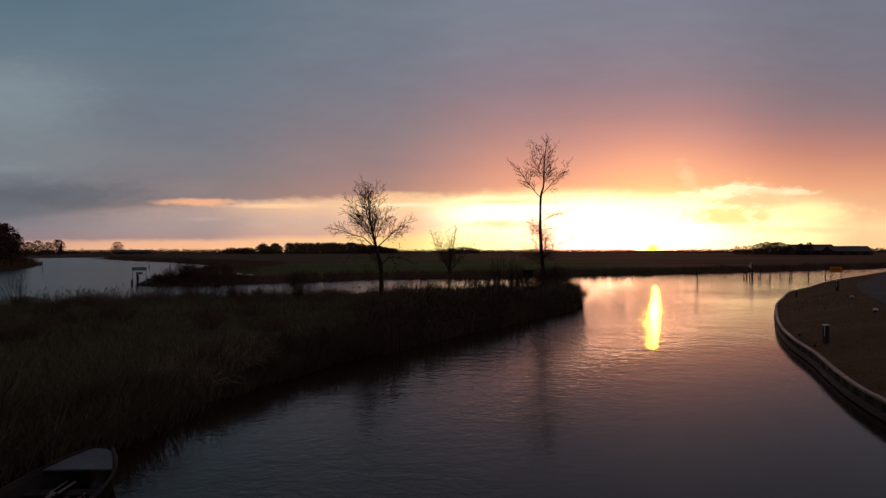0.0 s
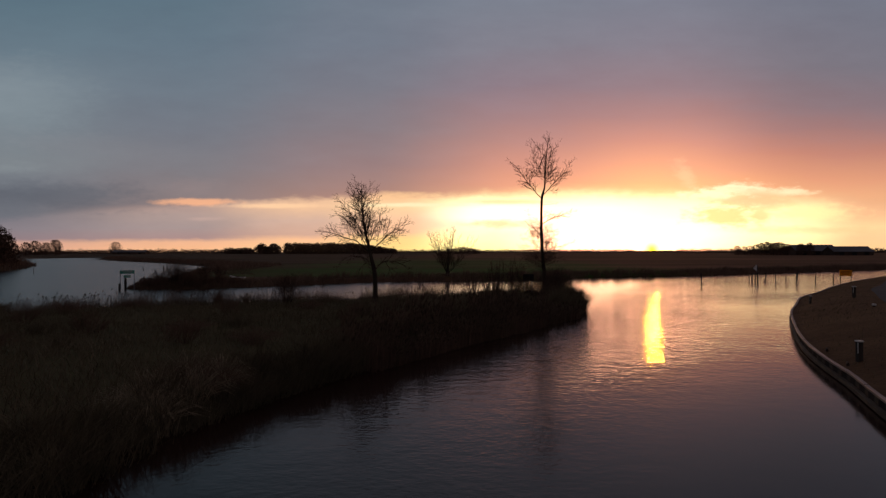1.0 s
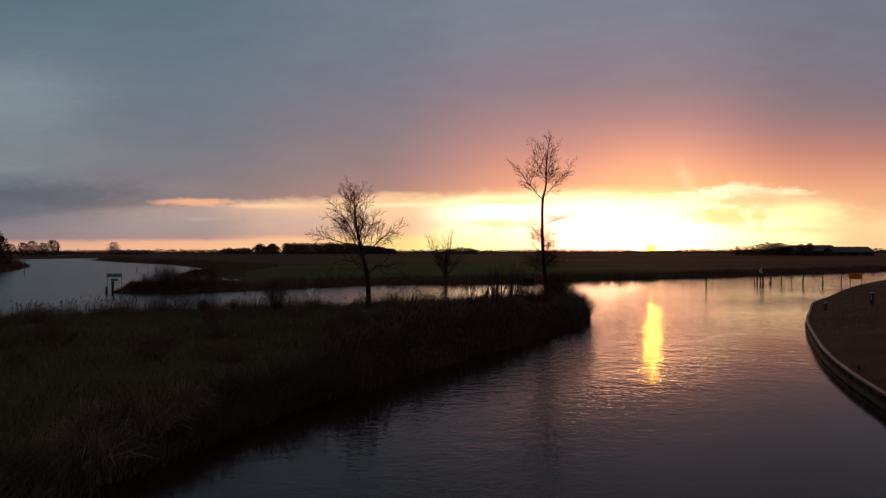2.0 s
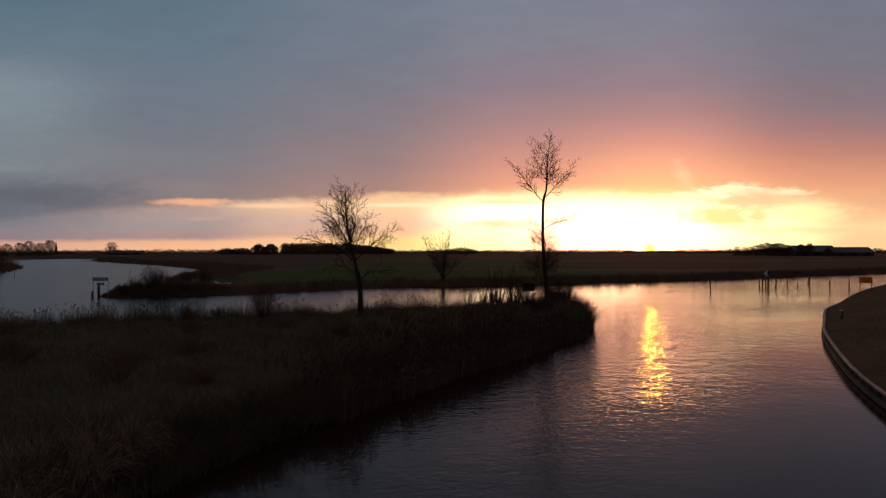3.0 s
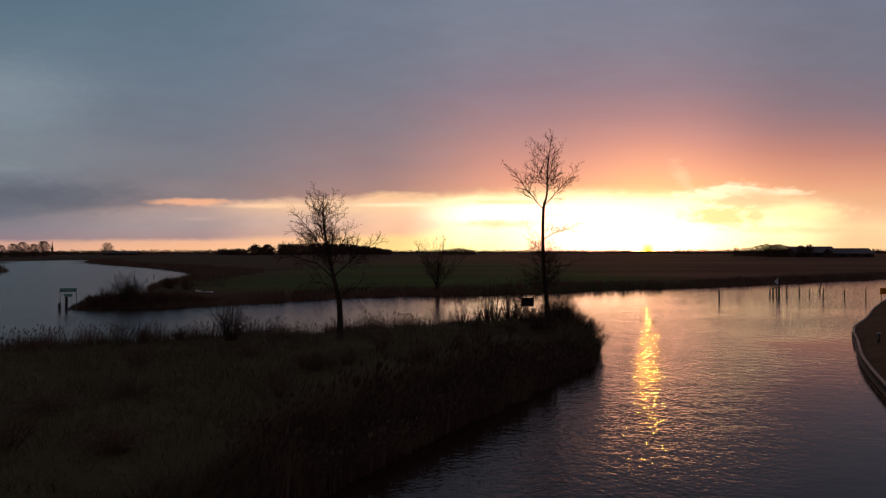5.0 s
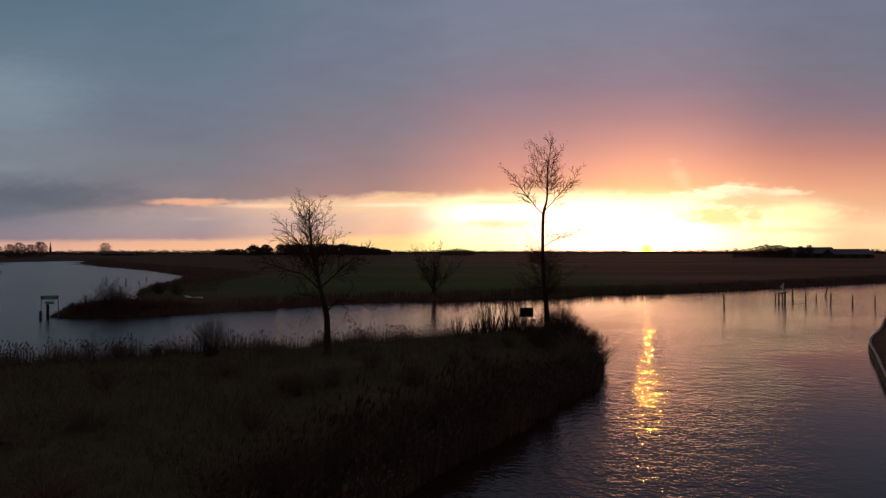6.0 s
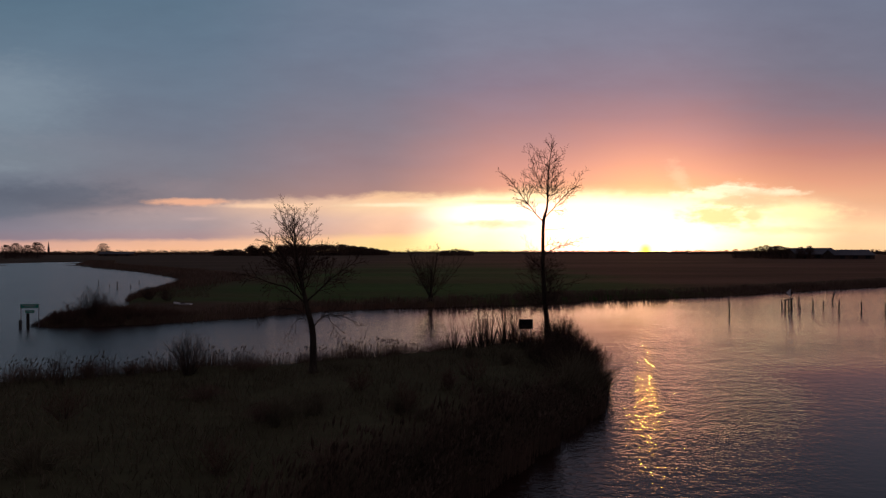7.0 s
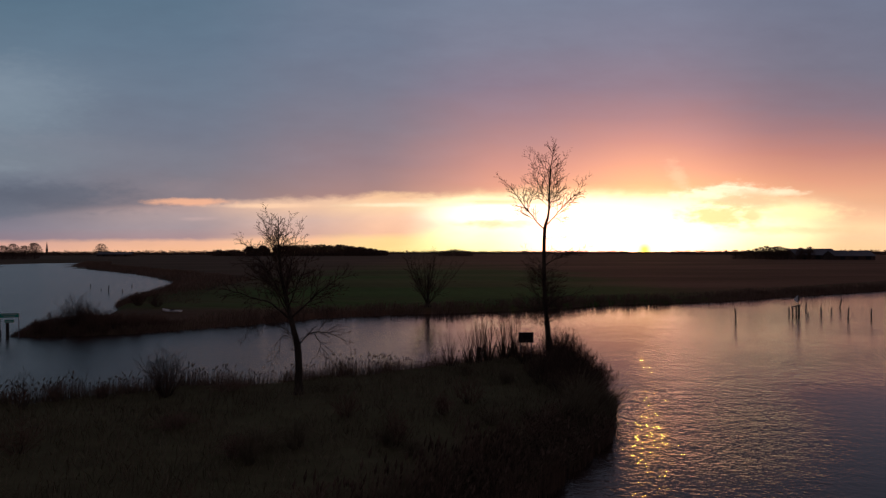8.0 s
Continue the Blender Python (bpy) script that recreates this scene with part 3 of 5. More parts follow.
def make_bollard(x, y, tall, half=0.09):
    thing = empty("bollard", (x, y, ground_z(x, y) - 0.05))
    tagged(thing, "square dark timber mooring bollard with a white painted top" if half > 0.08 else "slim dark timber post with a white cap near the coping", "bollard", group="bollards on the quay")
    b = Build()
    b.box((-half, -half, 0), (half, half, tall), 0.015)
    part("post", b, WETWOOD, thing)
    b = Build()
    b.box((-half - 0.02, -half - 0.02, tall), (half + 0.02, half + 0.02, tall + 0.05), 0.01)
    part("cap", b, WHITE, thing, "white painted cap")
    b = Build()
    b.box((-half - 0.007, -0.08 * half / 0.09, tall * 0.45), (-half - 0.001, -half / 2, tall * 0.97))
    part("stripe", b, WHITE, thing, "narrow white strip")


make_bollard(16.0, 25.5, 0.78)
make_bollard(30.95, 47.9, 0.85)
make_bollard(28.9, 49.9, 0.62, 0.06)


def make_low_light(x, y):
    z = ground_z(x, y)
    thing = empty("marker_block", (x, y, z - 0.02))
    tagged(thing, "low white-capped marker block in the grass", "marker", group="marker blocks in the grass")
    b = Build()
    b.tube([(0, 0, 0), (0, 0, 0.12)], (0.09, 0.085), 10)
    part("foot", b, STEEL, thing)
    b = Build()
    b.tube([(0, 0, 0.12), (0, 0, 0.2), (0, 0, 0.225)], (0.12, 0.12, 0.08), 12)
    part("cap", b, WHITE, thing)


for p in ((26.7, 39.8), (22.05, 31.1)):
    make_low_light(*p)

for k, (x, y) in enumerate(((15.1, 25.0), (16.35, 28.2))):
    thing = empty("mooring_cleat", (x + 0.12, y, 0.55), -25)
    tagged(thing, "small dark iron mooring cleat on the coping", "cleat", group="cleats on the coping")
    b = Build()
    b.box((-0.05, -0.08, 0), (0.05, 0.08, 0.10), 0.015)
    part("base", b, STEEL, thing)
    b = Build()
    b.tube([(0, -0.17, 0.12), (0, -0.06, 0.13), (0, 0.06, 0.13), (0, 0.17, 0.12)], (0.025, 0.035, 0.035, 0.025), 8)
    part("horn", b, STEEL, thing)


def make_yellow_sign(x, y):
    thing = empty("yellow_sign", (x, y, ground_z(x, y) - 0.05), -32)
    tagged(thing, "yellow rectangular notice board on two dark posts at the quay", "sign")
    b = Build()
    b.box((-0.66, -0.02, 1.12), (0.66, 0.02, 1.84), 0.008)
    board = part("board", b, YELLOW, thing)
    for i, (w, z) in enumerate(((0.44, 1.66), (0.5, 1.50), (0.36, 1.34))):
        b = Build()
        b.box((-w, -0.026, z - 0.035), (w, -0.022, z + 0.035))
        part("lettering", b, INK, board, "dark illegible lettering")
    for s in (-0.55, 0.55):
        b = Build()
        b.tube([(s, 0.06, 0), (s, 0.06, 1.8)], (0.045, 0.045), 8)
        part("post", b, WETWOOD, thing)


make_yellow_sign(50.2, 77.9)

# ---- posts and signs in the water ----
POSTS = [(38.4, 92.1, 1.55, 4), (48.7, 98.7, 1.0, 0), (53.8, 103.4, 1.2, -3), (50.3, 97.2, 0.55, 2), (52.7, 98.3, 1.15, 1), (55.75, 100.9, 0.75, -2), (62.0, 108.6, 1.35, -14),
         (54.0, 95.0, 1.35, -3), (56.9, 94.9, 1.15, 1), (57.0, 90.9, 1.4, 0), (-77.5, 161, 1.1, 2), (-70.8, 153.2, 0.5, 0), (-65.5, 146.3, 1.5, 0), (-63, 147, 0.8, 3), (-70.1, 165.3, 0.8, 0),
         (-91.2, 139, 1.2, 1)]
for k, (x, y, tall, lean) in enumerate(POSTS):
    g = random.Random(40 + k)
    b = Build()
    r = g.uniform(0.065, 0.10)
    s = math.tan(radians(lean))
    zs = (-1.4, 0.0, tall * 0.5, tall - 0.05, tall)
    b.tube([(-s * z + g.uniform(-0.01, 0.01), g.uniform(-0.01, 0.01), z) for z in zs], (r, r, r * 0.96, r * 0.9, r * 0.6), 9)
    if k == 0:
        b.tube([(0.0, 0, tall * 0.55), (0.16, 0, tall * 0.78)], (0.04, 0.02), 6)
    ob = new("mooring_post", b.mesh("mooring_post", WETWOOD, False))
    ob.location = (x, y, 0)
    tagged(ob, "leaning dark timber mooring post in the water" if abs(lean) > 3 else "dark weathered timber mooring post standing in the water", "post", "mooring posts in the water")


def make_dolphin():
    thing = empty("mooring_dolphin", (49.6, 98.6, 0))
    tagged(thing, "three dark timber piles joined by a cross beam", "mooring piles")
    for x, y in ((-0.55, -0.1), (0.0, 0.0), (0.62, 0.4)):
        b = Build()
        b.tube([(x, y, -1.4), (x, y, 0.6), (x, y, 1.2)], (0.10, 0.10, 0.09), 9)
        part("pile", b, WETWOOD, thing)
    b = Build()
    b.tube([(-0.75, -0.22, 1.1), (0.8, 0.42, 1.32)], (0.09, 0.09), 6)
    part("cross_beam", b, WETWOOD, thing)


make_dolphin()


def make_marker():
    thing = empty("channel_marker", (50.0, 99.2, 0))
    tagged(thing, "white triangular channel marker on a thin dark pole", "marker")
    b = Build()
    b.tube([(0.2, 0, -1.4), (0.2, 0, 2.6)], (0.05, 0.05), 8)
    part("pole", b, WETWOOD, thing)
    b = Build()
    b.add([(-0.45, -0.06, 2.05), (0.15, -0.06, 2.6), (0.15, -0.06, 1.55), (-0.45, -0.03, 2.05), (0.15, -0.03, 2.6), (0.15, -0.03, 1.55)],
          [(0, 2, 1), (3, 4, 5), (0, 1, 4, 3), (1, 2, 5, 4), (2, 0, 3, 5)])
    part("panel", b, WHITE, thing, "white triangle pointing sideways")
    b = Build()
    b.add([(0.15, -0.06, 2.6), (0.15, -0.06, 1.55), (0.36, -0.06, 2.05), (0.15, -0.03, 2.6), (0.15, -0.03, 1.55), (0.36, -0.03, 2.05)],
          [(0, 1, 2), (3, 5, 4), (0, 2, 5, 3), (1, 4, 5, 2)])
    part("panel", b, INK, thing, "dark half of the marker")


make_marker()


def make_green_sign():
    thing = empty("waterway_sign", (-39.5, 79.3, 0), 14)
    tagged(thing, "green waterway direction sign on steel posts beside black piles", "sign")
    b = Build()
    b.box((-0.85, -0.03, 2.06), (0.85, 0.0, 2.50), 0.01)
    upper = part("upper_board", b, GREEN, thing)
    b = Build()
    b.box((-0.42, -0.03, 1.56), (0.42, 0.0, 1.88), 0.01)
    lower = part("lower_board", b, GREEN, thing)
    for z, w, o in ((2.36, 0.66, upper), (2.20, 0.5, upper), (1.72, 0.28, lower)):
        b = Build()
        b.box((-w, -0.036, z - 0.022), (w, -0.032, z + 0.022))
        part("lettering", b, WHITE, o, "white illegible lettering")
    for z0, z1, w, o in ((2.06, 2.50, 0.85, upper), (1.56, 1.88, 0.42, lower)):
        b = Build()
        for lo, hi in (((-w, z0), (w, z0 + 0.03)), ((-w, z1 - 0.03), (w, z1)), ((-w, z0 + 0.03), (-w + 0.03, z1 - 0.03)), ((w - 0.03, z0 + 0.03), (w, z1 - 0.03))):
            b.box((lo[0], -0.037, lo[1]), (hi[0], -0.0305, hi[1]))
        part("border", b, WHITE, o, "thin pale border")
    for s in (-0.80, 0.80):
        b = Build()
        b.tube([(s, 0.05, -1.2), (s, 0.05, 2.48)], (0.035, 0.035), 8)
        part("post", b, GALV, thing, "slim steel post")
    for x, top in ((-0.92, 0.85), (-0.25, 1.55)):
        b = Build()
        b.tube([(x, 0.25, -1.4), (x, 0.25, top - 0.05), (x, 0.25, top)], (0.14, 0.14, 0.1), 9)
        part("pile", b, WETWOOD, thing, "black timber pile")


make_green_sign()


def make_back_board():
    x, y = 8.9, 64.0
    thing = empty("sign_board", (x, y, ground_z(x, y) - 0.1), 6)
    tagged(thing, "dark back of a shipping sign on two posts", "sign")
    b = Build()
    b.box((-0.56, -0.02, 1.15), (0.56, 0.02, 1.92), 0.01)
    part("board", b, INK, thing)
    for z in (1.35, 1.72):
        b = Build()
        b.box((-0.56, -0.05, z - 0.03), (0.56, -0.021, z + 0.03), 0.005)
        part("rail", b, INK, thing)
    for s in (-0.4, 0.4):
        b = Build()
        b.tube([(s, 0.06, -0.2), (s, 0.06, 1.85)], (0.04, 0.04), 8)
        part("post", b, GALV, thing)


make_back_board()

# ---- boats ----


def hull(length, beam, depth, sections=15, rounds=8):
    """Outer and inner skin of an open boat along +y, bow at +y."""
    b = Build()
    for skin, inset in ((0, 0.0), (1, 0.05)):
        for i in range(sections):
            t = i / (sections - 1)
            y = (t - 0.5) * length * (1 - 0.02 * skin)
            w = (beam / 2) * (1 - max(0, (t - 0.55) / 0.45) ** 2.8 * 0.72) * (0.84 + 0.16 * min(1, t / 0.3)) - inset
            rise = 0.22 * max(0, (t - 0.5) / 0.5) ** 2
            for j in range(rounds + 1):
                a = math.pi * j / rounds
                c = math.cos(a)
                x = w * math.copysign(abs(c) ** 0.65, c)
                z = depth - (depth - inset) * (math.sin(a) ** 0.55) + rise * (1 - 0.5 * math.sin(a))
                b.v.append((x, y, z))
    m = rounds + 1
    for skin in (0, 1):
        o = skin * sections * m
        for i in range(sections - 1):
            for j in range(rounds):
                q = (o + i * m + j, o + i * m + j + 1, o + (i + 1) * m + j + 1, o + (i + 1) * m + j)
                b.f.append(q if skin else q[::-1])
    s = sections * m
    for i in range(sections - 1):
        for j in (0, rounds):
            b.f.append((i * m + j, (i + 1) * m + j, s + (i + 1) * m + j, s + i * m + j))
    for i in (0, sections - 1):
        for j in range(rounds):
            b.f.append((i * m + j, i * m + j + 1, s + i * m + j + 1, s + i * m + j))
    return b


def make_rowing_boat():
    thing = empty("rowing_boat", (-6.75, 9.7, -0.2), 2)
    tagged(thing, "old open wooden rowing boat moored against the bank", "boat")
    part("hull", hull(4.9, 1.75, 0.55), HULL, thing, smooth=True)
    b = Build()
    for s in (-1, 1):
        pts = []
        for i in range(13):
            t = i / 12
            w = 0.875 * (1 - max(0, (t - 0.55) / 0.45) ** 2.8 * 0.72) * (0.84 + 0.16 * min(1, t / 0.3))
            pts.append((s * w, (t - 0.5) * 4.9, 0.56 + 0.22 * max(0, (t - 0.5) / 0.5) ** 2))
        b.tube(pts, [0.035] * 13, 6)
    part("gunwale", b, HULL, thing, "worn gunwale")
    for y, w in ((-1.3, 0.8), (0.1, 0.84), (1.25, 0.66)):
        b = Build()
        b.box((-w, y - 0.13, 0.36), (w, y + 0.13, 0.40), 0.01)
        part("thwart", b, HULL, thing, "plank seat")
    # pale decked bow, a short stern deck, a coil and loose boards on the floor
    b = Build()
    rows = []
    for t in (0.84, 0.87, 0.90, 0.93, 0.95, 0.97, 0.99):
        w = 0.875 * (1 - max(0, (t - 0.55) / 0.45) ** 2.8 * 0.72) - 0.03
        rows.append((w, (t - 0.5) * 4.9, 0.55 + 0.22 * ((t - 0.5) / 0.5) ** 2))
    for w, y, z in rows:
        for j in range(7):
            c = -1 + j / 3
            b.v.append((w * c, y + 0.12 * (1 - c * c) * (y < rows[1][1]) * -1, z + 0.05 * (1 - c * c)))
    for i in range(len(rows) - 1):
        for j in range(6):
            k = i * 7 + j
            b.f.append((k, k + 1, k + 8, k + 7))
    n = len(b.v)
    b.v += [(x, y, z - 0.03) for x, y, z in b.v[:n]]
    b.f += [tuple(q + n for q in reversed(f)) for f in b.f[:]]
    b.f += [(j, n + j, n + j + 1, j + 1) for j in range(6)]
    part("foredeck", b, DECK, thing, "pale grey painted bow deck")
    g = random.Random(5)
    for k in range(6):
        b = Build()
        x = -0.42 + 0.165 * k
        b.box((x - 0.07, -2.0 + g.uniform(-0.1, 0.1), 0.10), (x + 0.07, 1.5 + g.uniform(-0.2, 0.1), 0.125), 0.006)
        part("floor_board", b, HULL, thing)
    for s, turn in ((-0.22, 0.20), (0.10, -0.16)):
        b = Build()
        b.tube([(s, -1.5, 0.45), (s + turn, 1.0, 0.47)], (0.03, 0.026), 6)
        b.box((s + turn - 0.075, 1.0, 0.455), (s + turn + 0.075, 1.55, 0.485), 0.008)
        part("oar", b, PALEWOOD, thing, "bleached wooden oar")
    b = Build()
    b.tube([(0.28 + 0.16 * math.cos(q * 0.45), 1.05 + 0.16 * math.sin(q * 0.45), 0.16 + 0.006 * q) for q in range(44)], [0.014] * 44, 5)
    part("rope", b, PALEWOOD, thing, "coiled mooring rope")


make_rowing_boat()

white_boat = empty("small_boat", (-32.4, 99.6, ground_z(-32.4, 99.6) - 0.04), 82)
tagged(white_boat, "small white open boat drawn up on the grass", "boat")
part("hull", hull(2.5, 0.9, 0.2, 11, 6), WHITE, white_boat, smooth=True)
b = Build()
b.box((-0.3, -0.16, 0.1), (0.3, 0.12, 0.30), 0.02)
part("seat", b, INK, white_boat, "dark seat box")

# ---- plants ----


def grow(b, start, way, length, radius, depth, g, lift=0.05, kids=(5, 8), spread=0.62, first=0.18, sides=4, ratio=0.6, wob=0.1):
    """A twig with side twigs: a slightly wandering tapered tube that branches again depth times."""
    n = 3 if depth else 1
    pts, p, d = [Vector(start)], Vector(start), Vector(way).normalized()
    for i in range(n):
        d = (d + Vector((g.uniform(-wob, wob), g.uniform(-wob, wob), g.uniform(-wob, wob) + lift))).normalized()
        p = p + d * (length / n)
        pts.append(p.copy())
    b.tube(pts, [radius * (1 - 0.78 * i / n) + 0.0015 for i in range(n + 1)], sides if radius > 0.02 else 3, cap=False)
    if depth:
        m = g.randint(*kids)
        for k in range(m):
            t = min(first + (1 - first) * (k + g.random()) / m, 0.97)
            i = min(int(t * n), n - 1)
            q = pts[i].lerp(pts[i + 1], t * n - i)
            axis = (pts[i + 1] - pts[i]).normalized()
            side = axis.cross(Vector((g.uniform(-1, 1), g.uniform(-1, 1), g.uniform(-1, 1)))).normalized()
            w = (axis * g.uniform(0.6, 1.0) + side * spread * g.uniform(0.7, 1.1)).normalized()
            grow(b, q, w, length * ratio * g.uniform(0.75, 1.2) * (1.15 - 0.75 * t), max(radius * (1 - 0.7 * t) * 0.5, 0.0045), depth - 1, g, lift, kids, spread, 0.15, sides, ratio, wob)


def limb_line(points, radii, steps=4):
    """A rounded polyline through a few guide points with radii."""
    pts = [Vector(p) for p in points]
    out, rr = [], []
    for i in range(len(pts) - 1):
        p0, p1, p2, p3 = pts[max(i - 1, 0)], pts[i], pts[i + 1], pts[min(i + 2, len(pts) - 1)]
        for k in range(steps):
            t = k / steps
            out.append(0.5 * (2 * p1 + (p2 - p0) * t + (2 * p0 - 5 * p1 + 4 * p2 - p3) * t * t + (3 * p1 - p0 - 3 * p2 + p3) * t ** 3))
            rr.append(radii[i] + (radii[i + 1] - radii[i]) * t)
    return out + [pts[-1]], rr + [radii[-1]]


def spray(b, line, radii, depth, g, gap, reach, lift, first=0.25, angle=1.0, wob=0.035, fat=1.0):
    """Side twigs along a branch: alternate, curving upwards, shorter towards its tip, forking again depth times."""
    legs = [(line[i + 1] - line[i]).length for i in range(len(line) - 1)]
    total = sum(legs)
    along, turn = first * total, g.uniform(0, 6.28)
    while along < total * 0.985:
        rest, i = along, 0
        while i < len(legs) - 1 and rest > legs[i]:
            rest -= legs[i]
            i += 1
        t = along / total
        q = line[i].lerp(line[i + 1], min(1.0, rest / max(legs[i], 1e-6)))
        axis = (line[i + 1] - line[i]).normalized()
        turn += 2.5 + g.uniform(-0.6, 0.6)
        p1 = axis.orthogonal().normalized()
        p2 = axis.cross(p1)
        side = p1 * math.cos(turn) + p2 * math.sin(turn)
        side.z *= 0.8 if side.z < 0 else 1.0
        d = (axis + side * angle * g.uniform(0.7, 1.3)).normalized()
        length = reach * (1.1 - 0.68 * t) * g.uniform(0.5, 1.2)
        n = (1, 2, 4, 5)[min(depth, 3)]
        pts, p = [q], q
        for k in range(n):
            d = (d + Vector((g.uniform(-wob, wob), g.uniform(-wob, wob), g.uniform(-wob, wob) + lift * 0.6))).normalized()
            p = p + d * (length / n)
            pts.append(p)
        r0 = fat * (0.0082, 0.0098, 0.013, 0.020)[min(depth, 3)]
        r0 = min(r0, max(radii[i] * 0.8, fat * 0.0075))
        rr = [r0 * (1 - 0.5 * k / n) for k in range(n + 1)]
        b.tube(pts, rr, 4 if depth > 1 else 3, cap=False)
        if depth:
            spray(b, pts, rr, depth - 1, g, gap * 0.88, length * 0.64, lift, 0.2, angle * 0.9, wob, fat)
        along += gap * g.uniform(0.6, 1.4)


def make_tree(place, label, trunk, trunk_r, limbs, seed, depth, gap, reach, lift, above, brush=(), fat=1.0):
    """trunk, limbs: guide points from the tree's foot; limbs: (points, radius, share of twigs, reach of its side branches)."""
    g = random.Random(seed)
    thing = empty("tree", place)
    tagged(thing, label, "tree")
    b = Build()
    pts, rr = limb_line(trunk, trunk_r)
    b.tube(pts, rr, 12)
    # root flare
    for k in range(6):
        a = k * 1.05 + g.uniform(-0.2, 0.2)
        r = trunk_r[0]
        b.tube([(math.cos(a) * r * 0.45, math.sin(a) * r * 0.45, 0.55), (math.cos(a) * r * 0.95, math.sin(a) * r * 0.95, 0.1), (math.cos(a) * r * 1.6, math.sin(a) * r * 1.6, -0.25)],
               (r * 0.3, r * 0.42, r * 0.3), 6)
    part("trunk", b, BARK, thing, smooth=True)
    crown = Build()
    k = min(i for i, p in enumerate(pts) if p.z > above)
    spray(crown, pts[k:], rr[k:], depth, g, gap, reach, lift, 0.05, fat=fat)
    for points, r0, thin, side in limbs:
        k = len(points)
        lp, lr = limb_line(points, [0.75 * r0 * (1 - 0.85 * i / (k - 1)) for i in range(k)])
        lp = [p + Vector((g.uniform(-1, 1), g.uniform(-1, 1), g.uniform(-1, 1))) * 0.035 for p in lp]
        lb = Build()
        lb.tube(lp, lr, 7)
        part("limb", lb, BARK, thing, smooth=True)
        spray(crown, lp, lr, depth, g, gap * thin, side * 1.9, lift, 0.18, fat=fat)
        tip = (lp[-1] - lp[-3]).normalized()
        spray(crown, [lp[-1], lp[-1] + tip * 0.5], [0.012, 0.006], 1, g, gap * 0.6, 0.45, lift, 0.0)
    for z0, z1, count, length in brush:
        for c in range(count):
            z = g.uniform(z0, z1)
            i = min(range(len(pts)), key=lambda j: abs(pts[j].z - z))
            a = g.uniform(0, 6.28)
            grow(crown, (pts[i].x, pts[i].y, z), (math.cos(a), math.sin(a), g.uniform(0.0, 0.9)), length * g.uniform(0.4, 1.1), 0.014, 2, g, 0.04, (4, 6), 0.6)
    part("crown", crown, TWIG, thing, "bare winter twigs")
    return thing


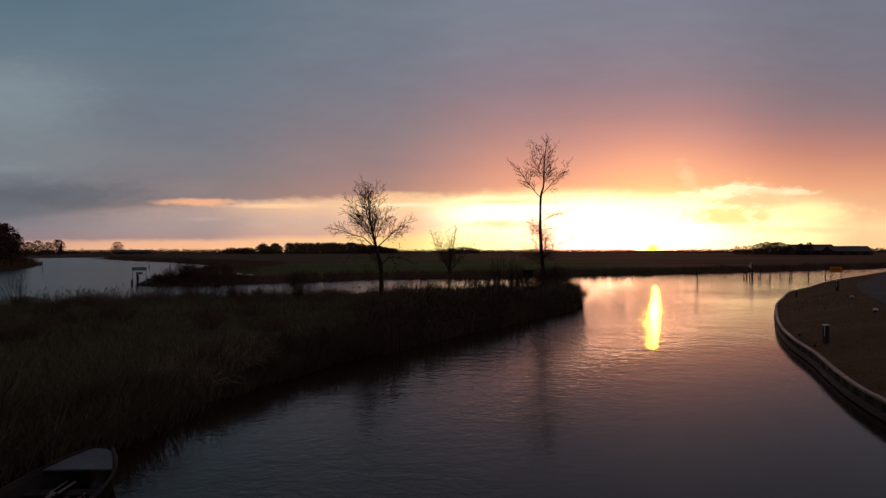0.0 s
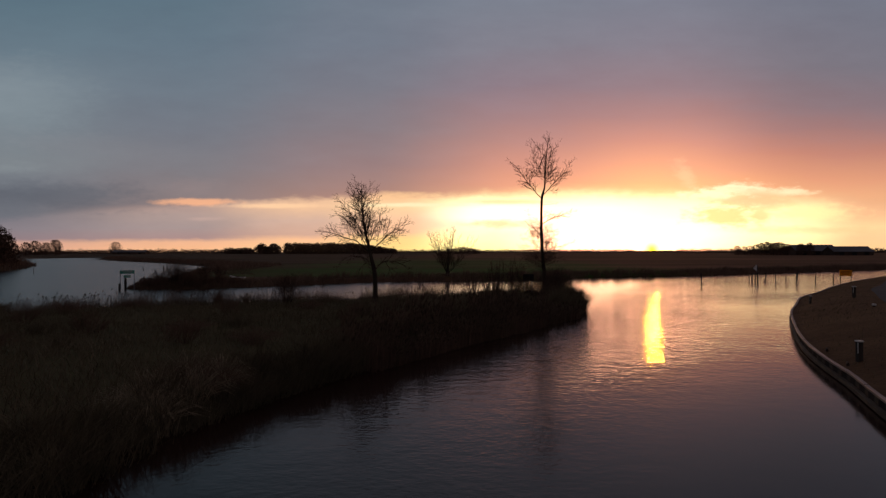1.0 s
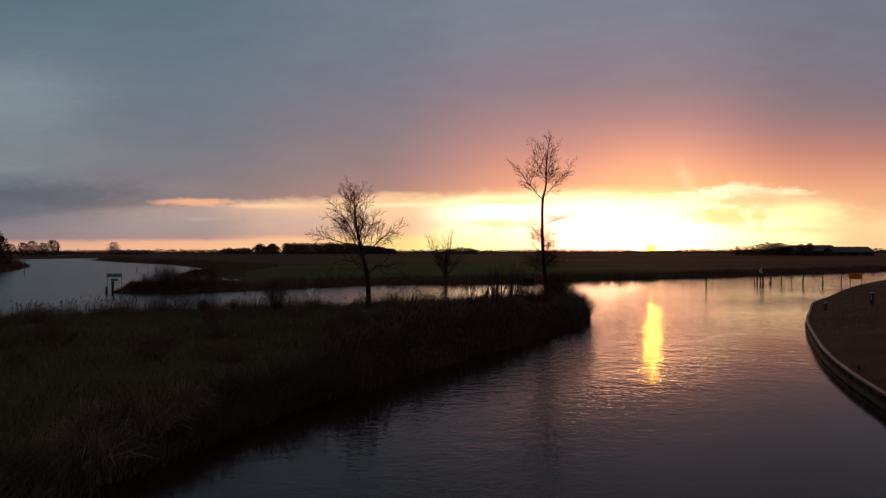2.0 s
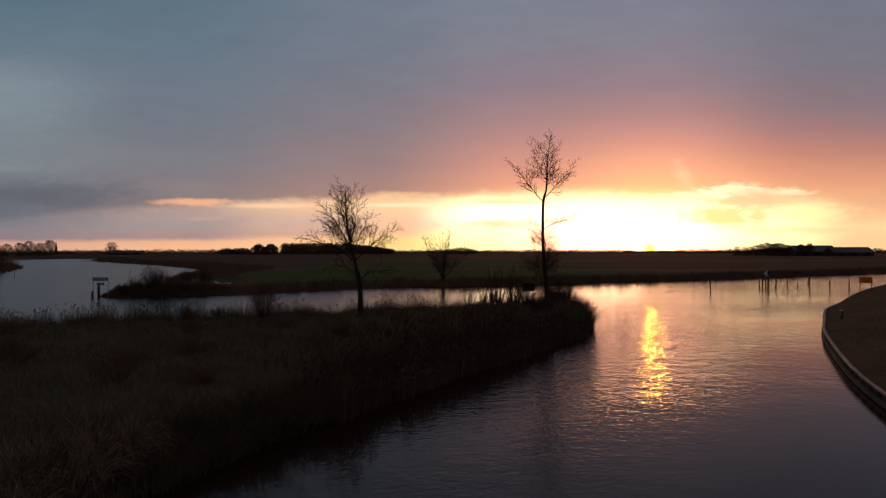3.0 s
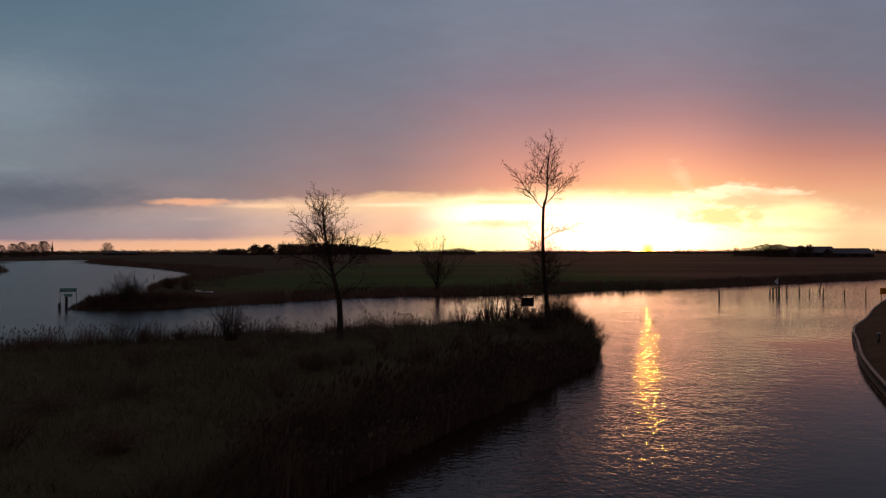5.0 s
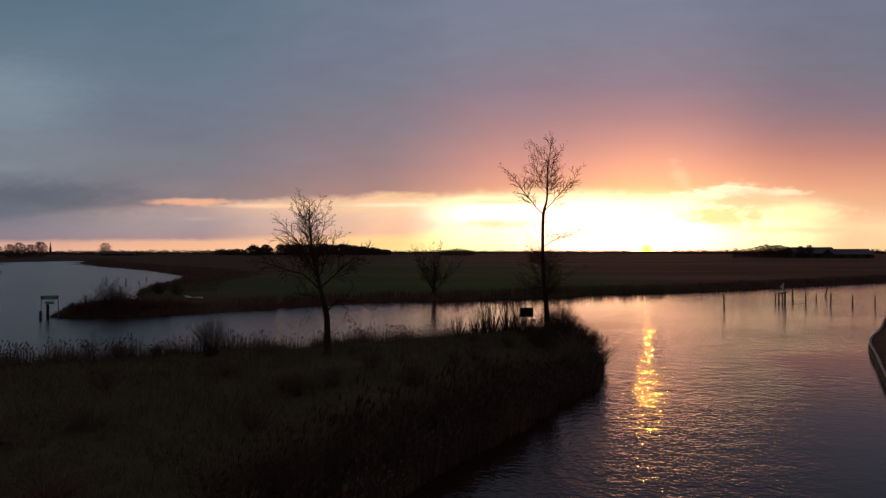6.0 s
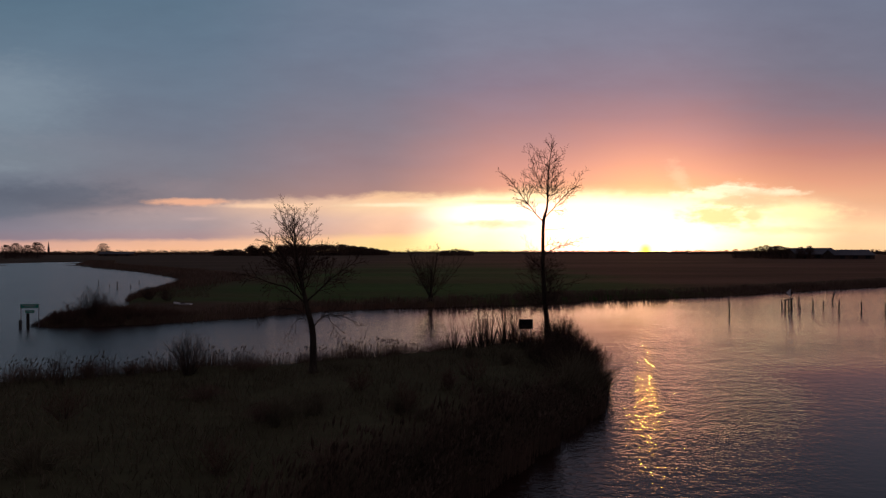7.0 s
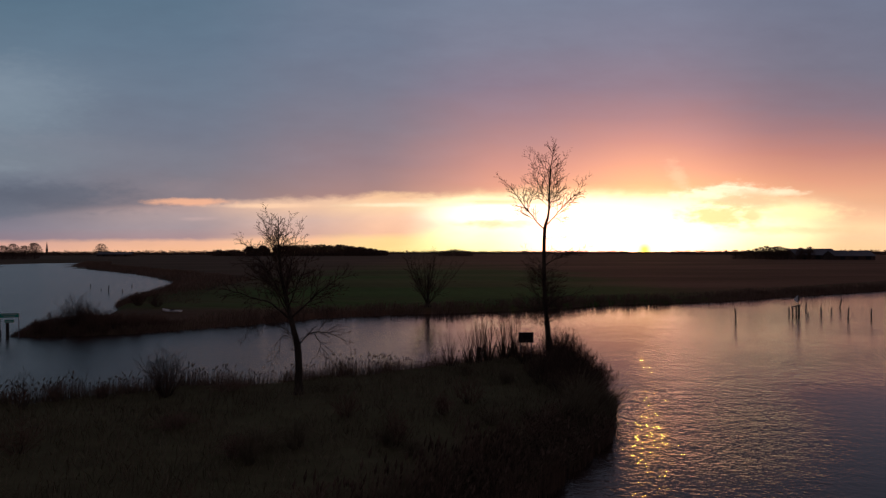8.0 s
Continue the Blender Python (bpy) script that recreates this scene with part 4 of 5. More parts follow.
# broad tree with wide low limbs
make_tree((-5.38, 53.0, ground_z(-5.38, 53.0) - 0.05), "broad bare alder with spreading limbs on the grassy spit",
          [(0, 0, -0.3), (0.02, 0, 1.4), (-0.05, 0, 2.7), (-0.3, 0.05, 3.7), (-0.55, 0.0, 4.9), (-0.88, 0.05, 6.3), (-1.08, 0, 8.1), (-1.1, 0, 9.9)],
          (0.25, 0.20, 0.18, 0.15, 0.12, 0.085, 0.05, 0.012),
          [([(-0.42, 0.0, 4.15), (-1.45, -0.2, 5.1), (-2.5, -0.4, 5.45), (-3.6, -0.4, 5.85), (-4.3, -0.3, 5.95)], 0.08, 0.9, 1.0),
           ([(-0.6, 0.0, 4.6), (-1.3, 0.2, 5.7), (-2.2, 0.4, 6.7), (-3.1, 0.5, 7.4)], 0.055, 0.9, 0.95),
           ([(-0.7, 0.0, 5.0), (-1.5, -0.3, 6.7), (-2.4, -0.5, 8.0), (-3.0, -0.6, 8.6)], 0.06, 0.9, 0.95),
           ([(-0.85, 0, 5.9), (-1.5, 0.4, 8.0), (-2.0, 0.6, 9.5)], 0.05, 0.9, 0.9),
           ([(-0.7, 0, 5.6), (-0.25, -0.3, 7.6), (0.1, -0.4, 9.2)], 0.05, 0.9, 0.9),
           ([(-0.35, 0, 4.25), (0.65, 0.2, 5.3), (1.65, 0.4, 6.1), (2.6, 0.5, 6.75)], 0.075, 0.9, 1.0),
           ([(-0.5, 0, 4.9), (0.2, -0.4, 6.5), (0.8, -0.7, 7.6)], 0.05, 0.9, 0.9),
           ([(0.65, 0.2, 5.3), (1.2, 0.0, 5.6), (1.9, -0.2, 5.5), (2.4, -0.2, 5.7)], 0.035, 1.1, 0.7),
           ([(-0.6, 0.05, 5.0), (-0.9, 1.2, 6.2), (-1.0, 2.1, 7.3)], 0.055, 1.0, 0.9),
           ([(-0.5, 0, 4.7), (-0.4, -1.2, 5.9), (-0.5, -2.1, 7.0)], 0.055, 1.0, 0.9),
           ([(-0.95, 0, 6.8), (-1.0, -0.9, 8.2), (-0.8, -1.3, 9.2)], 0.04, 1.0, 0.8),
           ([(-1.05, 0, 7.5), (-1.6, 0.2, 8.8), (-2.0, 0.3, 9.7)], 0.034, 1.0, 0.7),
           ([(-1.05, 0, 7.7), (-0.6, -0.2, 9.0), (-0.35, -0.3, 9.8)], 0.034, 1.0, 0.7),
           ([(-1.08, 0, 8.3), (-1.35, -0.5, 9.3), (-1.5, -0.8, 10.1)], 0.026, 1.0, 0.6),
           ([(0.0, 0, 2.7), (0.5, 0, 3.35), (1.3, 0.05, 3.5), (2.2, 0, 3.25), (2.8, 0, 2.75)], 0.05, 1.2, 0.75),
           ([(0.9, 0.0, 3.45), (1.25, 0.1, 2.7), (1.8, 0.1, 2.0), (2.3, 0.1, 1.3)], 0.03, 1.2, 0.65),
           ([(-0.1, 0, 3.1), (-0.8, 0.1, 3.7), (-1.7, 0.1, 3.9), (-2.5, 0.1, 3.7), (-3.1, 0.1, 3.2)], 0.038, 1.2, 0.7),
           ([(-0.1, 0, 2.9), (-0.8, 0.1, 3.3), (-1.3, 0.1, 2.7), (-1.5, 0.1, 1.9)], 0.03, 1.2, 0.65)], 11, 3, 0.25, 1.9, 0.04, 5.2, brush=((1.2, 3.2, 8, 0.9),))

# tall slender tree with a forked top
make_tree((10.35, 62.6, ground_z(10.35, 62.6) - 0.05), "tall slender bare poplar with a high fork at the spit's end",
          [(0, 0, -0.3), (-0.05, 0, 1.6), (-0.25, 0, 4.0), (-0.35, 0, 6.4), (-0.3, 0, 9.4), (-0.02, 0, 10.6), (0.06, 0, 12.7), (0.16, 0, 14.0), (0.5, 0, 15.6)],
          (0.28, 0.20, 0.165, 0.14, 0.12, 0.08, 0.052, 0.032, 0.010),
          [([(-0.3, 0, 9.4), (-1.1, 0, 10.3), (-2.1, 0.1, 11.6), (-2.7, 0.1, 12.5), (-3.4, 0.1, 13.1)], 0.062, 1.0, 0.8),
           ([(-0.2, 0, 9.7), (0.7, 0.1, 10.7), (1.5, 0.15, 11.6), (2.2, 0.2, 12.2), (2.7, 0.2, 13.1)], 0.058, 1.0, 0.8),
           ([(-0.02, 0, 11.4), (-0.7, -0.4, 12.4), (-1.1, -0.5, 13.5), (-1.5, -0.6, 14.8)], 0.042, 1.0, 0.75),
           ([(-0.05, 0, 10.8), (0.6, 0.4, 12.0), (1.0, 0.5, 13.2)], 0.038, 1.0, 0.75),
           ([(0.08, 0, 13.0), (0.7, -0.2, 13.9), (1.25, -0.3, 14.8)], 0.028, 1.0, 0.6),
           ([(0.12, 0, 13.5), (-0.5, 0.2, 14.3), (-0.95, 0.3, 15.0)], 0.024, 1.0, 0.55),
           ([(-1.5, 0.05, 10.8), (-1.5, 0.3, 11.8), (-1.75, 0.5, 12.9)], 0.032, 1.0, 0.65),
           ([(0.0, 0, 11.0), (0.1, 0.9, 12.1), (0.0, 1.4, 13.3)], 0.036, 1.0, 0.75),
           ([(0.0, 0, 11.3), (0.2, -0.8, 12.4), (0.3, -1.2, 13.6)], 0.036, 1.0, 0.75),
           ([(1.1, 0.12, 11.1), (1.9, 0.4, 11.5), (2.6, 0.6, 12.0)], 0.026, 1.0, 0.55),
           ([(-0.33, 0, 6.8), (0.5, 0.1, 7.4), (1.7, 0.1, 7.8), (2.8, 0.1, 8.1)], 0.058, 1.1, 0.6),
           ([(-0.33, 0, 7.5), (0.4, 0.3, 7.8), (1.5, 0.4, 7.9)], 0.042, 1.3, 0.5),
           ([(-0.33, 0, 8.8), (0.3, -0.2, 8.85), (0.75, -0.2, 8.9)], 0.02, 2.5, 0.3),
           ([(-0.35, 0, 6.9), (-1.0, 0.2, 7.5), (-1.6, 0.2, 8.0)], 0.02, 2.2, 0.35),
           ([(-0.25, 0, 3.9), (0.7, 0.3, 4.5), (1.8, 0.4, 4.75), (2.8, 0.3, 5.1)], 0.04, 1.3, 0.6)],
          23, 3, 0.235, 1.75, 0.04, 10.6, brush=((4.6, 6.6, 22, 1.7), (3.2, 6.2, 90, 2.0), (2.4, 3.4, 40, 2.6)))


def make_shrub(name, label, place, stems, tall, spread, seed, depth=2, material=TWIG, kids=(4, 7), group="", lean=(0, 0), category="shrub"):
    """Many stems from one stool, each with side twigs."""
    g = random.Random(seed)
    x, y = place
    thing = empty(name, (x, y, ground_z(x, y) - 0.08))
    tagged(thing, label, category, group)
    b = Build()
    for k in range(max(4, stems // 6)):
        a, r = g.uniform(0, 6.28), g.uniform(0, spread * 0.12)
        d = Vector((math.cos(a) * 0.5 + lean[0], math.sin(a) * 0.5 + lean[1], 1.0)).normalized()
        p0 = Vector((math.cos(a) * r, math.sin(a) * r, -0.2))
        b.tube([p0, p0 + d * tall * 0.18, p0 + d * tall * 0.36 + Vector((0, 0, 0.05 * tall))], (0.016 * tall + 0.01, 0.012 * tall + 0.008, 0.008 * tall), 6)
    part("stool", b, BARK, thing)
    b = Build()
    for k in range(stems):
        a, r = g.uniform(0, 6.28), g.uniform(0, 1) ** 0.6
        out = spread * r / tall
        d = Vector((math.cos(a) * out + lean[0], math.sin(a) * out + lean[1], 1.0))
        p0 = (math.cos(a) * spread * 0.22 * r, math.sin(a) * spread * 0.22 * r, g.uniform(0, 0.08) * tall)
        grow(b, p0, d, tall * g.uniform(0.7, 1.08) * (1.0 - 0.25 * r), 0.0042 * tall + 0.006, depth, g, 0.04, kids, 0.6, 0.2, 4, 0.45, 0.13)
    part("crown", b, material, thing)
    return thing


# the spit's overgrown end
TIP = [(10.7, 57.2, 2.5, 1.9), (10.9, 60.2, 2.9, 2.0), (10.0, 54.4, 2.2, 1.7), (9.2, 58.4, 2.2, 1.7), (10.8, 63.2, 2.6, 1.8), (8.6, 55.6, 1.9, 1.6), (8.4, 62.2, 2.0, 1.5), (9.0, 51.8, 1.7, 1.5), (11.4, 58.8, 2.2, 1.3), (12.2, 61.4, 2.4, 1.8), (12.1, 57.4, 1.8, 1.7), (11.6, 64.2, 2.2, 1.7), (12.4, 59.6, 1.7, 1.6), (11.2, 54.2, 1.5, 1.4)]
for k, (x, y, tall, wide) in enumerate(TIP):
    make_shrub("shrub", "dense dark leafless willow scrub at the spit's end", (x, y), 46, tall, wide, 100 + k, 2, TWIG, (4, 7), "willow scrub at the spit's end")
for k, (x, y, tall, wide, lx, ly) in enumerate(((12.3, 58.6, 2.0, 1.5, 0.35, -0.1), (12.0, 55.6, 1.8, 1.5, 0.4, -0.2), (12.2, 62.2, 2.2, 1.6, 0.35, 0.0), (11.0, 52.4, 1.5, 1.4, 0.4, -0.25), (10.0, 49.8, 1.3, 1.3, 0.35, -0.3),
                                                (11.4, 64.6, 2.3, 1.5, 0.25, 0.2))):
    make_shrub("shrub", "dark willow scrub leaning out over the water", (x, y), 40, tall, wide, 115 + k, 2, TWIG, (4, 7), "willow scrub at the spit's end", (lx, ly))
for k, (x, y, tall) in enumerate(((4.6, 61.6, 3.1), (6.0, 62.6, 3.8), (7.2, 63.4, 3.9), (8.0, 64.2, 3.4), (3.2, 60.8, 2.6), (5.3, 62.0, 3.5))):
    make_shrub("willow_shoots", "thin upright bare willow shoots among the reeds", (x, y), 18, tall, 0.9, 130 + k, 1, TWIG, (2, 4), "willow shoots by the sign")
make_shrub("shrub", "small bare twiggy shrub among the reeds", (-12.6, 52.6), 46, 2.7, 1.6, 150, 2)
make_shrub("shrub", "bare alder bush rising over the reeds", (-31.4, 45.0), 14, 3.0, 1.9, 151, 2)
make_shrub("shrub", "small bare twiggy shrub among the reeds", (-18.6, 50.0), 12, 1.9, 0.7, 152, 2)

# the far bank
WILLOW_LIMBS = []
for k in range(21):
    a, o = k * 2.4, 0.2 + 0.8 * ((k * 8) % 21) / 20
    c, d = math.cos(a) * o, math.sin(a) * o
    WILLOW_LIMBS.append(([(0.15 * c, 0.15 * d, 0.5), (1.5 * c, 1.5 * d, 2.5 - 0.6 * o), (3.5 * c, 3.5 * d, 5.3 - 1.2 * o), (5.1 * c, 5.1 * d, 8.5 - 2.2 * o)], 0.055, 1.0, 0.95))
make_tree((1.1, 104.8, ground_z(1.1, 104.8) - 0.05), "broad fan-shaped bare willow on the far bank", [(0, 0, -0.3), (0, 0, 0.5), (0.05, 0, 1.2), (0.1, 0, 2.4), (0.1, 0.1, 5.0)], (0.4, 0.34, 0.2, 0.1, 0.05),
          WILLOW_LIMBS, 160, 2, 0.42, 1.8, 0.07, 2.0, fat=1.35)
make_shrub("shrub", "large fan-shaped leafless bush on the low point", (-34.8, 82.6), 64, 3.7, 2.3, 170, 2, TWIG, (5, 7))
SCRUB = [(-36.6, 81.6, 1.7, 1.5), (-33.0, 82.2, 1.9, 1.6), (-31.2, 83.0, 1.6, 1.5), (-37.9, 81.2, 1.2, 1.1), (-35.6, 84.4, 1.7, 1.6), (-29.6, 84.0, 1.3, 1.5), (-33.6, 84.6, 1.5, 1.6), (-38.6, 82.2, 0.9, 1.0),
         (-36.0, 80.8, 1.1, 1.2), (-33.8, 81.4, 1.2, 1.3), (-31.8, 81.9, 1.0, 1.2), (-37.2, 83.4, 1.4, 1.4)]
for k, (x, y, tall, wide) in enumerate(SCRUB):
    make_shrub("shrub", "brown leafless scrub on the low point behind the sign", (x, y), 46, tall * 1.3, wide, 171 + k, 2, BRAMBLE, (4, 6), "scrub on the point")
for k, (x, y, tall, wide) in enumerate(((-40.0, 95.6, 1.3, 1.4), (-41.0, 108.4, 2.3, 1.8), (-39.2, 109.6, 2.2, 2.0), (-44.6, 115.0, 1.8, 1.6), (-37.4, 106.4, 1.5, 1.6), (-42.8, 111.4, 1.6, 1.6))):
    make_shrub("shrub", "low dark waterside bush by the inlet", (x, y), 34, tall, wide, 190 + k, 2, TWIG, (4, 6), "bushes by the inlet")

# ---- reeds and grass ----


def blades(name, xy, height, width, lean, material, seed, plume=0.0, plume_mat=None, label="", category="reeds", zs=None, tousled=0.9):
    """Standing blades as one object: each a thin three-sided stalk bent by the wind; plume: share that carries a seed head."""
    g = np.random.RandomState(seed)
    n = len(xy)
    x, y = xy[:, 0], xy[:, 1]
    z = np.maximum(land(x, y), -0.25) - 0.05 if zs is None else zs
    h = height * g.uniform(0.6, 1.15, n) * (1 + 0.30 * hum(x, y, 0.55, 77) + 0.22 * hum(x, y, 1.9, 78))
    a = g.uniform(0, 6.28, n)
    bend = lean * g.uniform(0.2, 1.3, n) * h
    wind = g.normal(0.5, tousled, n)
    bx, by = np.cos(wind) * bend, np.sin(wind) * bend
    w = width * g.uniform(0.7, 1.4, n)
    base = np.stack([x, y, z], 1)
    mid = base + np.stack([bx * 0.35, by * 0.35, h * 0.6], 1)
    tip = base + np.stack([bx, by, h], 1)
    verts = np.zeros((n, 7, 3))
    for j in range(3):
        c = np.stack([np.cos(a + 2.094 * j), np.sin(a + 2.094 * j), np.zeros(n)], 1) * w[:, None]
        verts[:, j] = base + c
        verts[:, 3 + j] = mid + c * 0.75
    verts[:, 6] = tip
    k = np.arange(n)[:, None] * 7
    quads = np.concatenate([k + np.array([[j, (j + 1) % 3, 3 + (j + 1) % 3, 3 + j]]) for j in range(3)])
    tris = np.concatenate([k + np.array([[3 + j, 3 + (j + 1) % 3, 6]]) for j in range(3)])
    me = bpy.data.meshes.new(name)
    me.from_pydata(verts.reshape(-1, 3).tolist(), [], quads.tolist() + tris.tolist())
    me.materials.append(material)
    me.update()
    ob = tagged(new(name, me), label, category, kind="stuff")
    if plume:
        pick = g.uniform(0, 1, n) < plume
        m = int(pick.sum())
        t, d = tip[pick], np.stack([bx, by, h * 0.1], 1)[pick]
        L = (0.16 + 0.12 * g.uniform(0, 1, m)) * np.minimum(1.6, h[pick] / 1.6)
        pv = np.zeros((m, 6, 3))
        sag = np.stack([np.cos(wind[pick]) * 0.10, np.sin(wind[pick]) * 0.10, np.zeros(m)], 1)
        pv[:, 0] = t - np.stack([np.zeros(m), np.zeros(m), L * 0.5], 1)
        for j in range(4):
            ang = a[pick] + 1.5708 * j
            pv[:, 1 + j] = t + np.stack([np.cos(ang) * 0.045, np.sin(ang) * 0.045, L * 0.1], 1) + sag * 0.3
        pv[:, 5] = t + np.stack([np.zeros(m), np.zeros(m), L * 0.75], 1) + sag
        k = np.arange(m)[:, None] * 6
        pf = np.concatenate([k + np.array([[0, 1 + (j + 1) % 4, 1 + j]]) for j in range(4)] + [k + np.array([[5, 1 + j, 1 + (j + 1) % 4]]) for j in range(4)])
        pm = bpy.data.meshes.new("plumes")
        pm.from_pydata(pv.reshape(-1, 3).tolist(), [], pf.tolist())
        pm.materials.append(plume_mat)
        pm.update()
        po = new("plumes", pm)
        po.parent = ob
        po["kind"] = "stuff"
    return ob


def scatter(poly, lo, hi, n, box, seed, keep=None, clump=0.0):
    """n places whose distance inside poly lies between lo and hi, gathered in clumps."""
    g = np.random.RandomState(seed)
    out = np.zeros((0, 2))
    while len(out) < n:
        p = np.stack([g.uniform(box[0], box[1], n * 2), g.uniform(box[2], box[3], n * 2)], 1)
        d = inside_by(poly, p[:, 0], p[:, 1])
        ok = (d > lo) & (d < hi)
        if clump:
            ok &= g.uniform(-1, 1, len(p)) < 1.0 - clump + clump * 1.6 * hum(p[:, 0], p[:, 1], 1.7, seed)
        if keep is not None:
            ok &= keep(p[:, 0], p[:, 1])
        out = np.concatenate([out, p[ok]])
    return out[:n]


def back_side(x, y):
    return y > 46.5 + 0.62 * (x + 14) * (x < 14) - 9 * (x < -14) - 0.35 * np.clip(-14 - x, 0, 99)


def front_side(x, y):
    return (y > 26.5) & (y < 46.5) & (x > -4.0)


blades("reeds", scatter(SPIT, -0.5, 2.6, 17000, (-60, 13, 14, 68), 1, back_side, 0.85), 1.0, 0.007, 0.16, REED, 1, 0.12, PLUME, "dry brown reeds with plumes along the spit's back shore")
blades("reeds", scatter(SPIT, -0.9, 1.8, 14000, (-4, 14, 26, 56), 2, front_side, 0.75), 1.55, 0.008, 0.16, REED, 2, 0.2, PLUME, "dry brown reeds leaning over the water's edge")
blades("rough_grass", scatter(SPIT, 0.1, 40, 46000, (-48, 13, 8, 68), 3, None, 0.35), 0.5, 0.0135, 1.0, GRASS, 3, tousled=2.2, label="rank dark winter grass covering the spit", category="grass")
blades("rough_grass", scatter(SPIT, -0.35, 1.5, 18000, (-10, 12, 6, 52), 4, None, 0.75), 1.35, 0.012, 0.85, GRASS, 4, tousled=2.4, label="tall rough grass hanging over the spit's shore", category="grass")
blades("bleached_grass", scatter([(-8.8, 17.4), (-6.9, 18.2), (-6.0, 22.4), (-8.6, 22.6)], 0.0, 3, 420, (-10, -5, 16, 24), 5, None, 0.8), 0.9, 0.010, 0.5, PALE, 5, tousled=2.0, label="pale bleached grass tufts near the shore", category="grass")


def make_tussock(x, y, tall, wide, seed, material, label):
    """A clump of long dead grass falling outwards."""
    g = random.Random(seed)
    thing = empty("tussock", (x, y, ground_z(x, y) - 0.05))
    tagged(thing, label, "grass tuft", "grass tussocks on the spit")
    b = Build()
    for k in range(150):
        a, o = g.uniform(0, 6.28), g.random() ** 0.5
        c, d = math.cos(a), math.sin(a)
        h, f = tall * g.uniform(0.6, 1.1) * (1.1 - 0.5 * o), wide * o
        p = Vector((c * f * 0.35, d * f * 0.35, 0))
        b.tube([p, p + Vector((c * f * 0.3, d * f * 0.3, h * 0.75)), p + Vector((c * f * 0.8, d * f * 0.8, h)), p + Vector((c * f * 1.2, d * f * 1.2, h * 0.75))], (0.009, 0.008, 0.006, 0.002), 3, cap=False)
    part("tuft", b, material, thing)


tg = random.Random(77)
for k, (x, y) in enumerate(scatter(SPIT, 0.8, 40, 46, (-34, 10, 16, 58), 78)):
    make_tussock(float(x), float(y), tg.uniform(0.6, 1.25), tg.uniform(0.5, 1.3), 300 + k, tg.choice((GRASS, GRASS, BRAMBLE, REED)), "tousled tussock of dead grass on the spit")
for k, (x, y, tall, wide) in enumerate(((-7.5, 18.7, 1.0, 1.0), (-7.1, 20.3, 1.2, 0.9), (-8.3, 19.5, 0.8, 0.9), (-6.8, 21.8, 1.2, 0.8))):
    make_tussock(x, y, tall, wide, 360 + k, PALE, "pale bleached tussock of dead grass near the shore")
for k, (x, y, tall, wide) in enumerate(((-11.5, 30.0, 1.3, 1.3), (-18.0, 34.0, 1.4, 1.4), (-5.0, 36.5, 1.3, 1.2), (-24.5, 38.5, 1.5, 1.3), (0.5, 44.0, 1.4, 1.3), (-14.0, 43.0, 1.3, 1.3), (4.0, 50.5, 1.5, 1.3), (-2.0, 48.0, 1.2, 1.2))):
    make_shrub("briar", "low brown tangled briar in the rough grass", (x, y), 30, tall, wide, 370 + k, 2, BRAMBLE, (4, 6), "briars on the spit")


def far_front(x, y):
    return (y < 175) & (x < 150) & ~((x < -27) & (y < 112))


blades("reeds", scatter(FAR, -0.4, 3.6, 15000, (-60, 150, 78, 180), 6, far_front, 0.7), 1.1, 0.024, 0.3, REED, 6, label="brown reed fringe along the far bank", category="reeds")
blades("rough_grass", scatter(FAR, 2.0, 12.0, 9000, (-60, 120, 80, 180), 7, far_front, 0.5), 0.34, 0.035, 0.4, GRASS, 7, label="rough meadow grass behind the far reed fringe", category="grass")
blades("reeds", scatter(FAR, -0.4, 20.0, 11000, (-270, -46, 112, 500), 9, None, 0.7), 0.95, 0.07, 0.35, REED, 9, label="brown reed belt along the lake shore", category="reeds")
blades("reeds", scatter(WEST, -0.5, 9.0, 4000, (-260, -104, 118, 360), 8, None, 0.4), 1.7, 0.06, 0.14, REED, 8, label="brown reeds on the western point", category="reeds")


def on_point(x, y):
    return (x < -26.5) & (y < 97) & (y < 93 - 0.35 * (x + 40))


blades("scrub_cover", scatter(FAR, 0.0, 20, 7000, (-42, -26, 79, 98), 12, on_point, 0.6), 0.75, 0.016, 0.5, BRAMBLE, 12, label="brown brambles and dead stalks covering the low point", category="scrub")


def lawn_tufts():
    g = np.random.RandomState(31)
    pts = []
    while len(pts) < 6000:
        x, y = g.uniform(10, 50, 4000), g.uniform(10, 80, 4000)
        d = inside_by(QUAYLAND, x, y)
        ok = (d > 0.3) & (d < 5.2) | (d > 8.3) & (d < 15)
        pts += list(zip(x[ok], y[ok], quay_rise(d[ok])))
    p = np.array(pts[:6000])
    blades("lawn_grass", p[:, :2], 0.10, 0.012, 0.6, GRASS, 32, label="short uneven grass tufts on the quay lawn", category="grass", zs=p[:, 2] - 0.01)


lawn_tufts()

# ---- far woods, trees and buildings ----


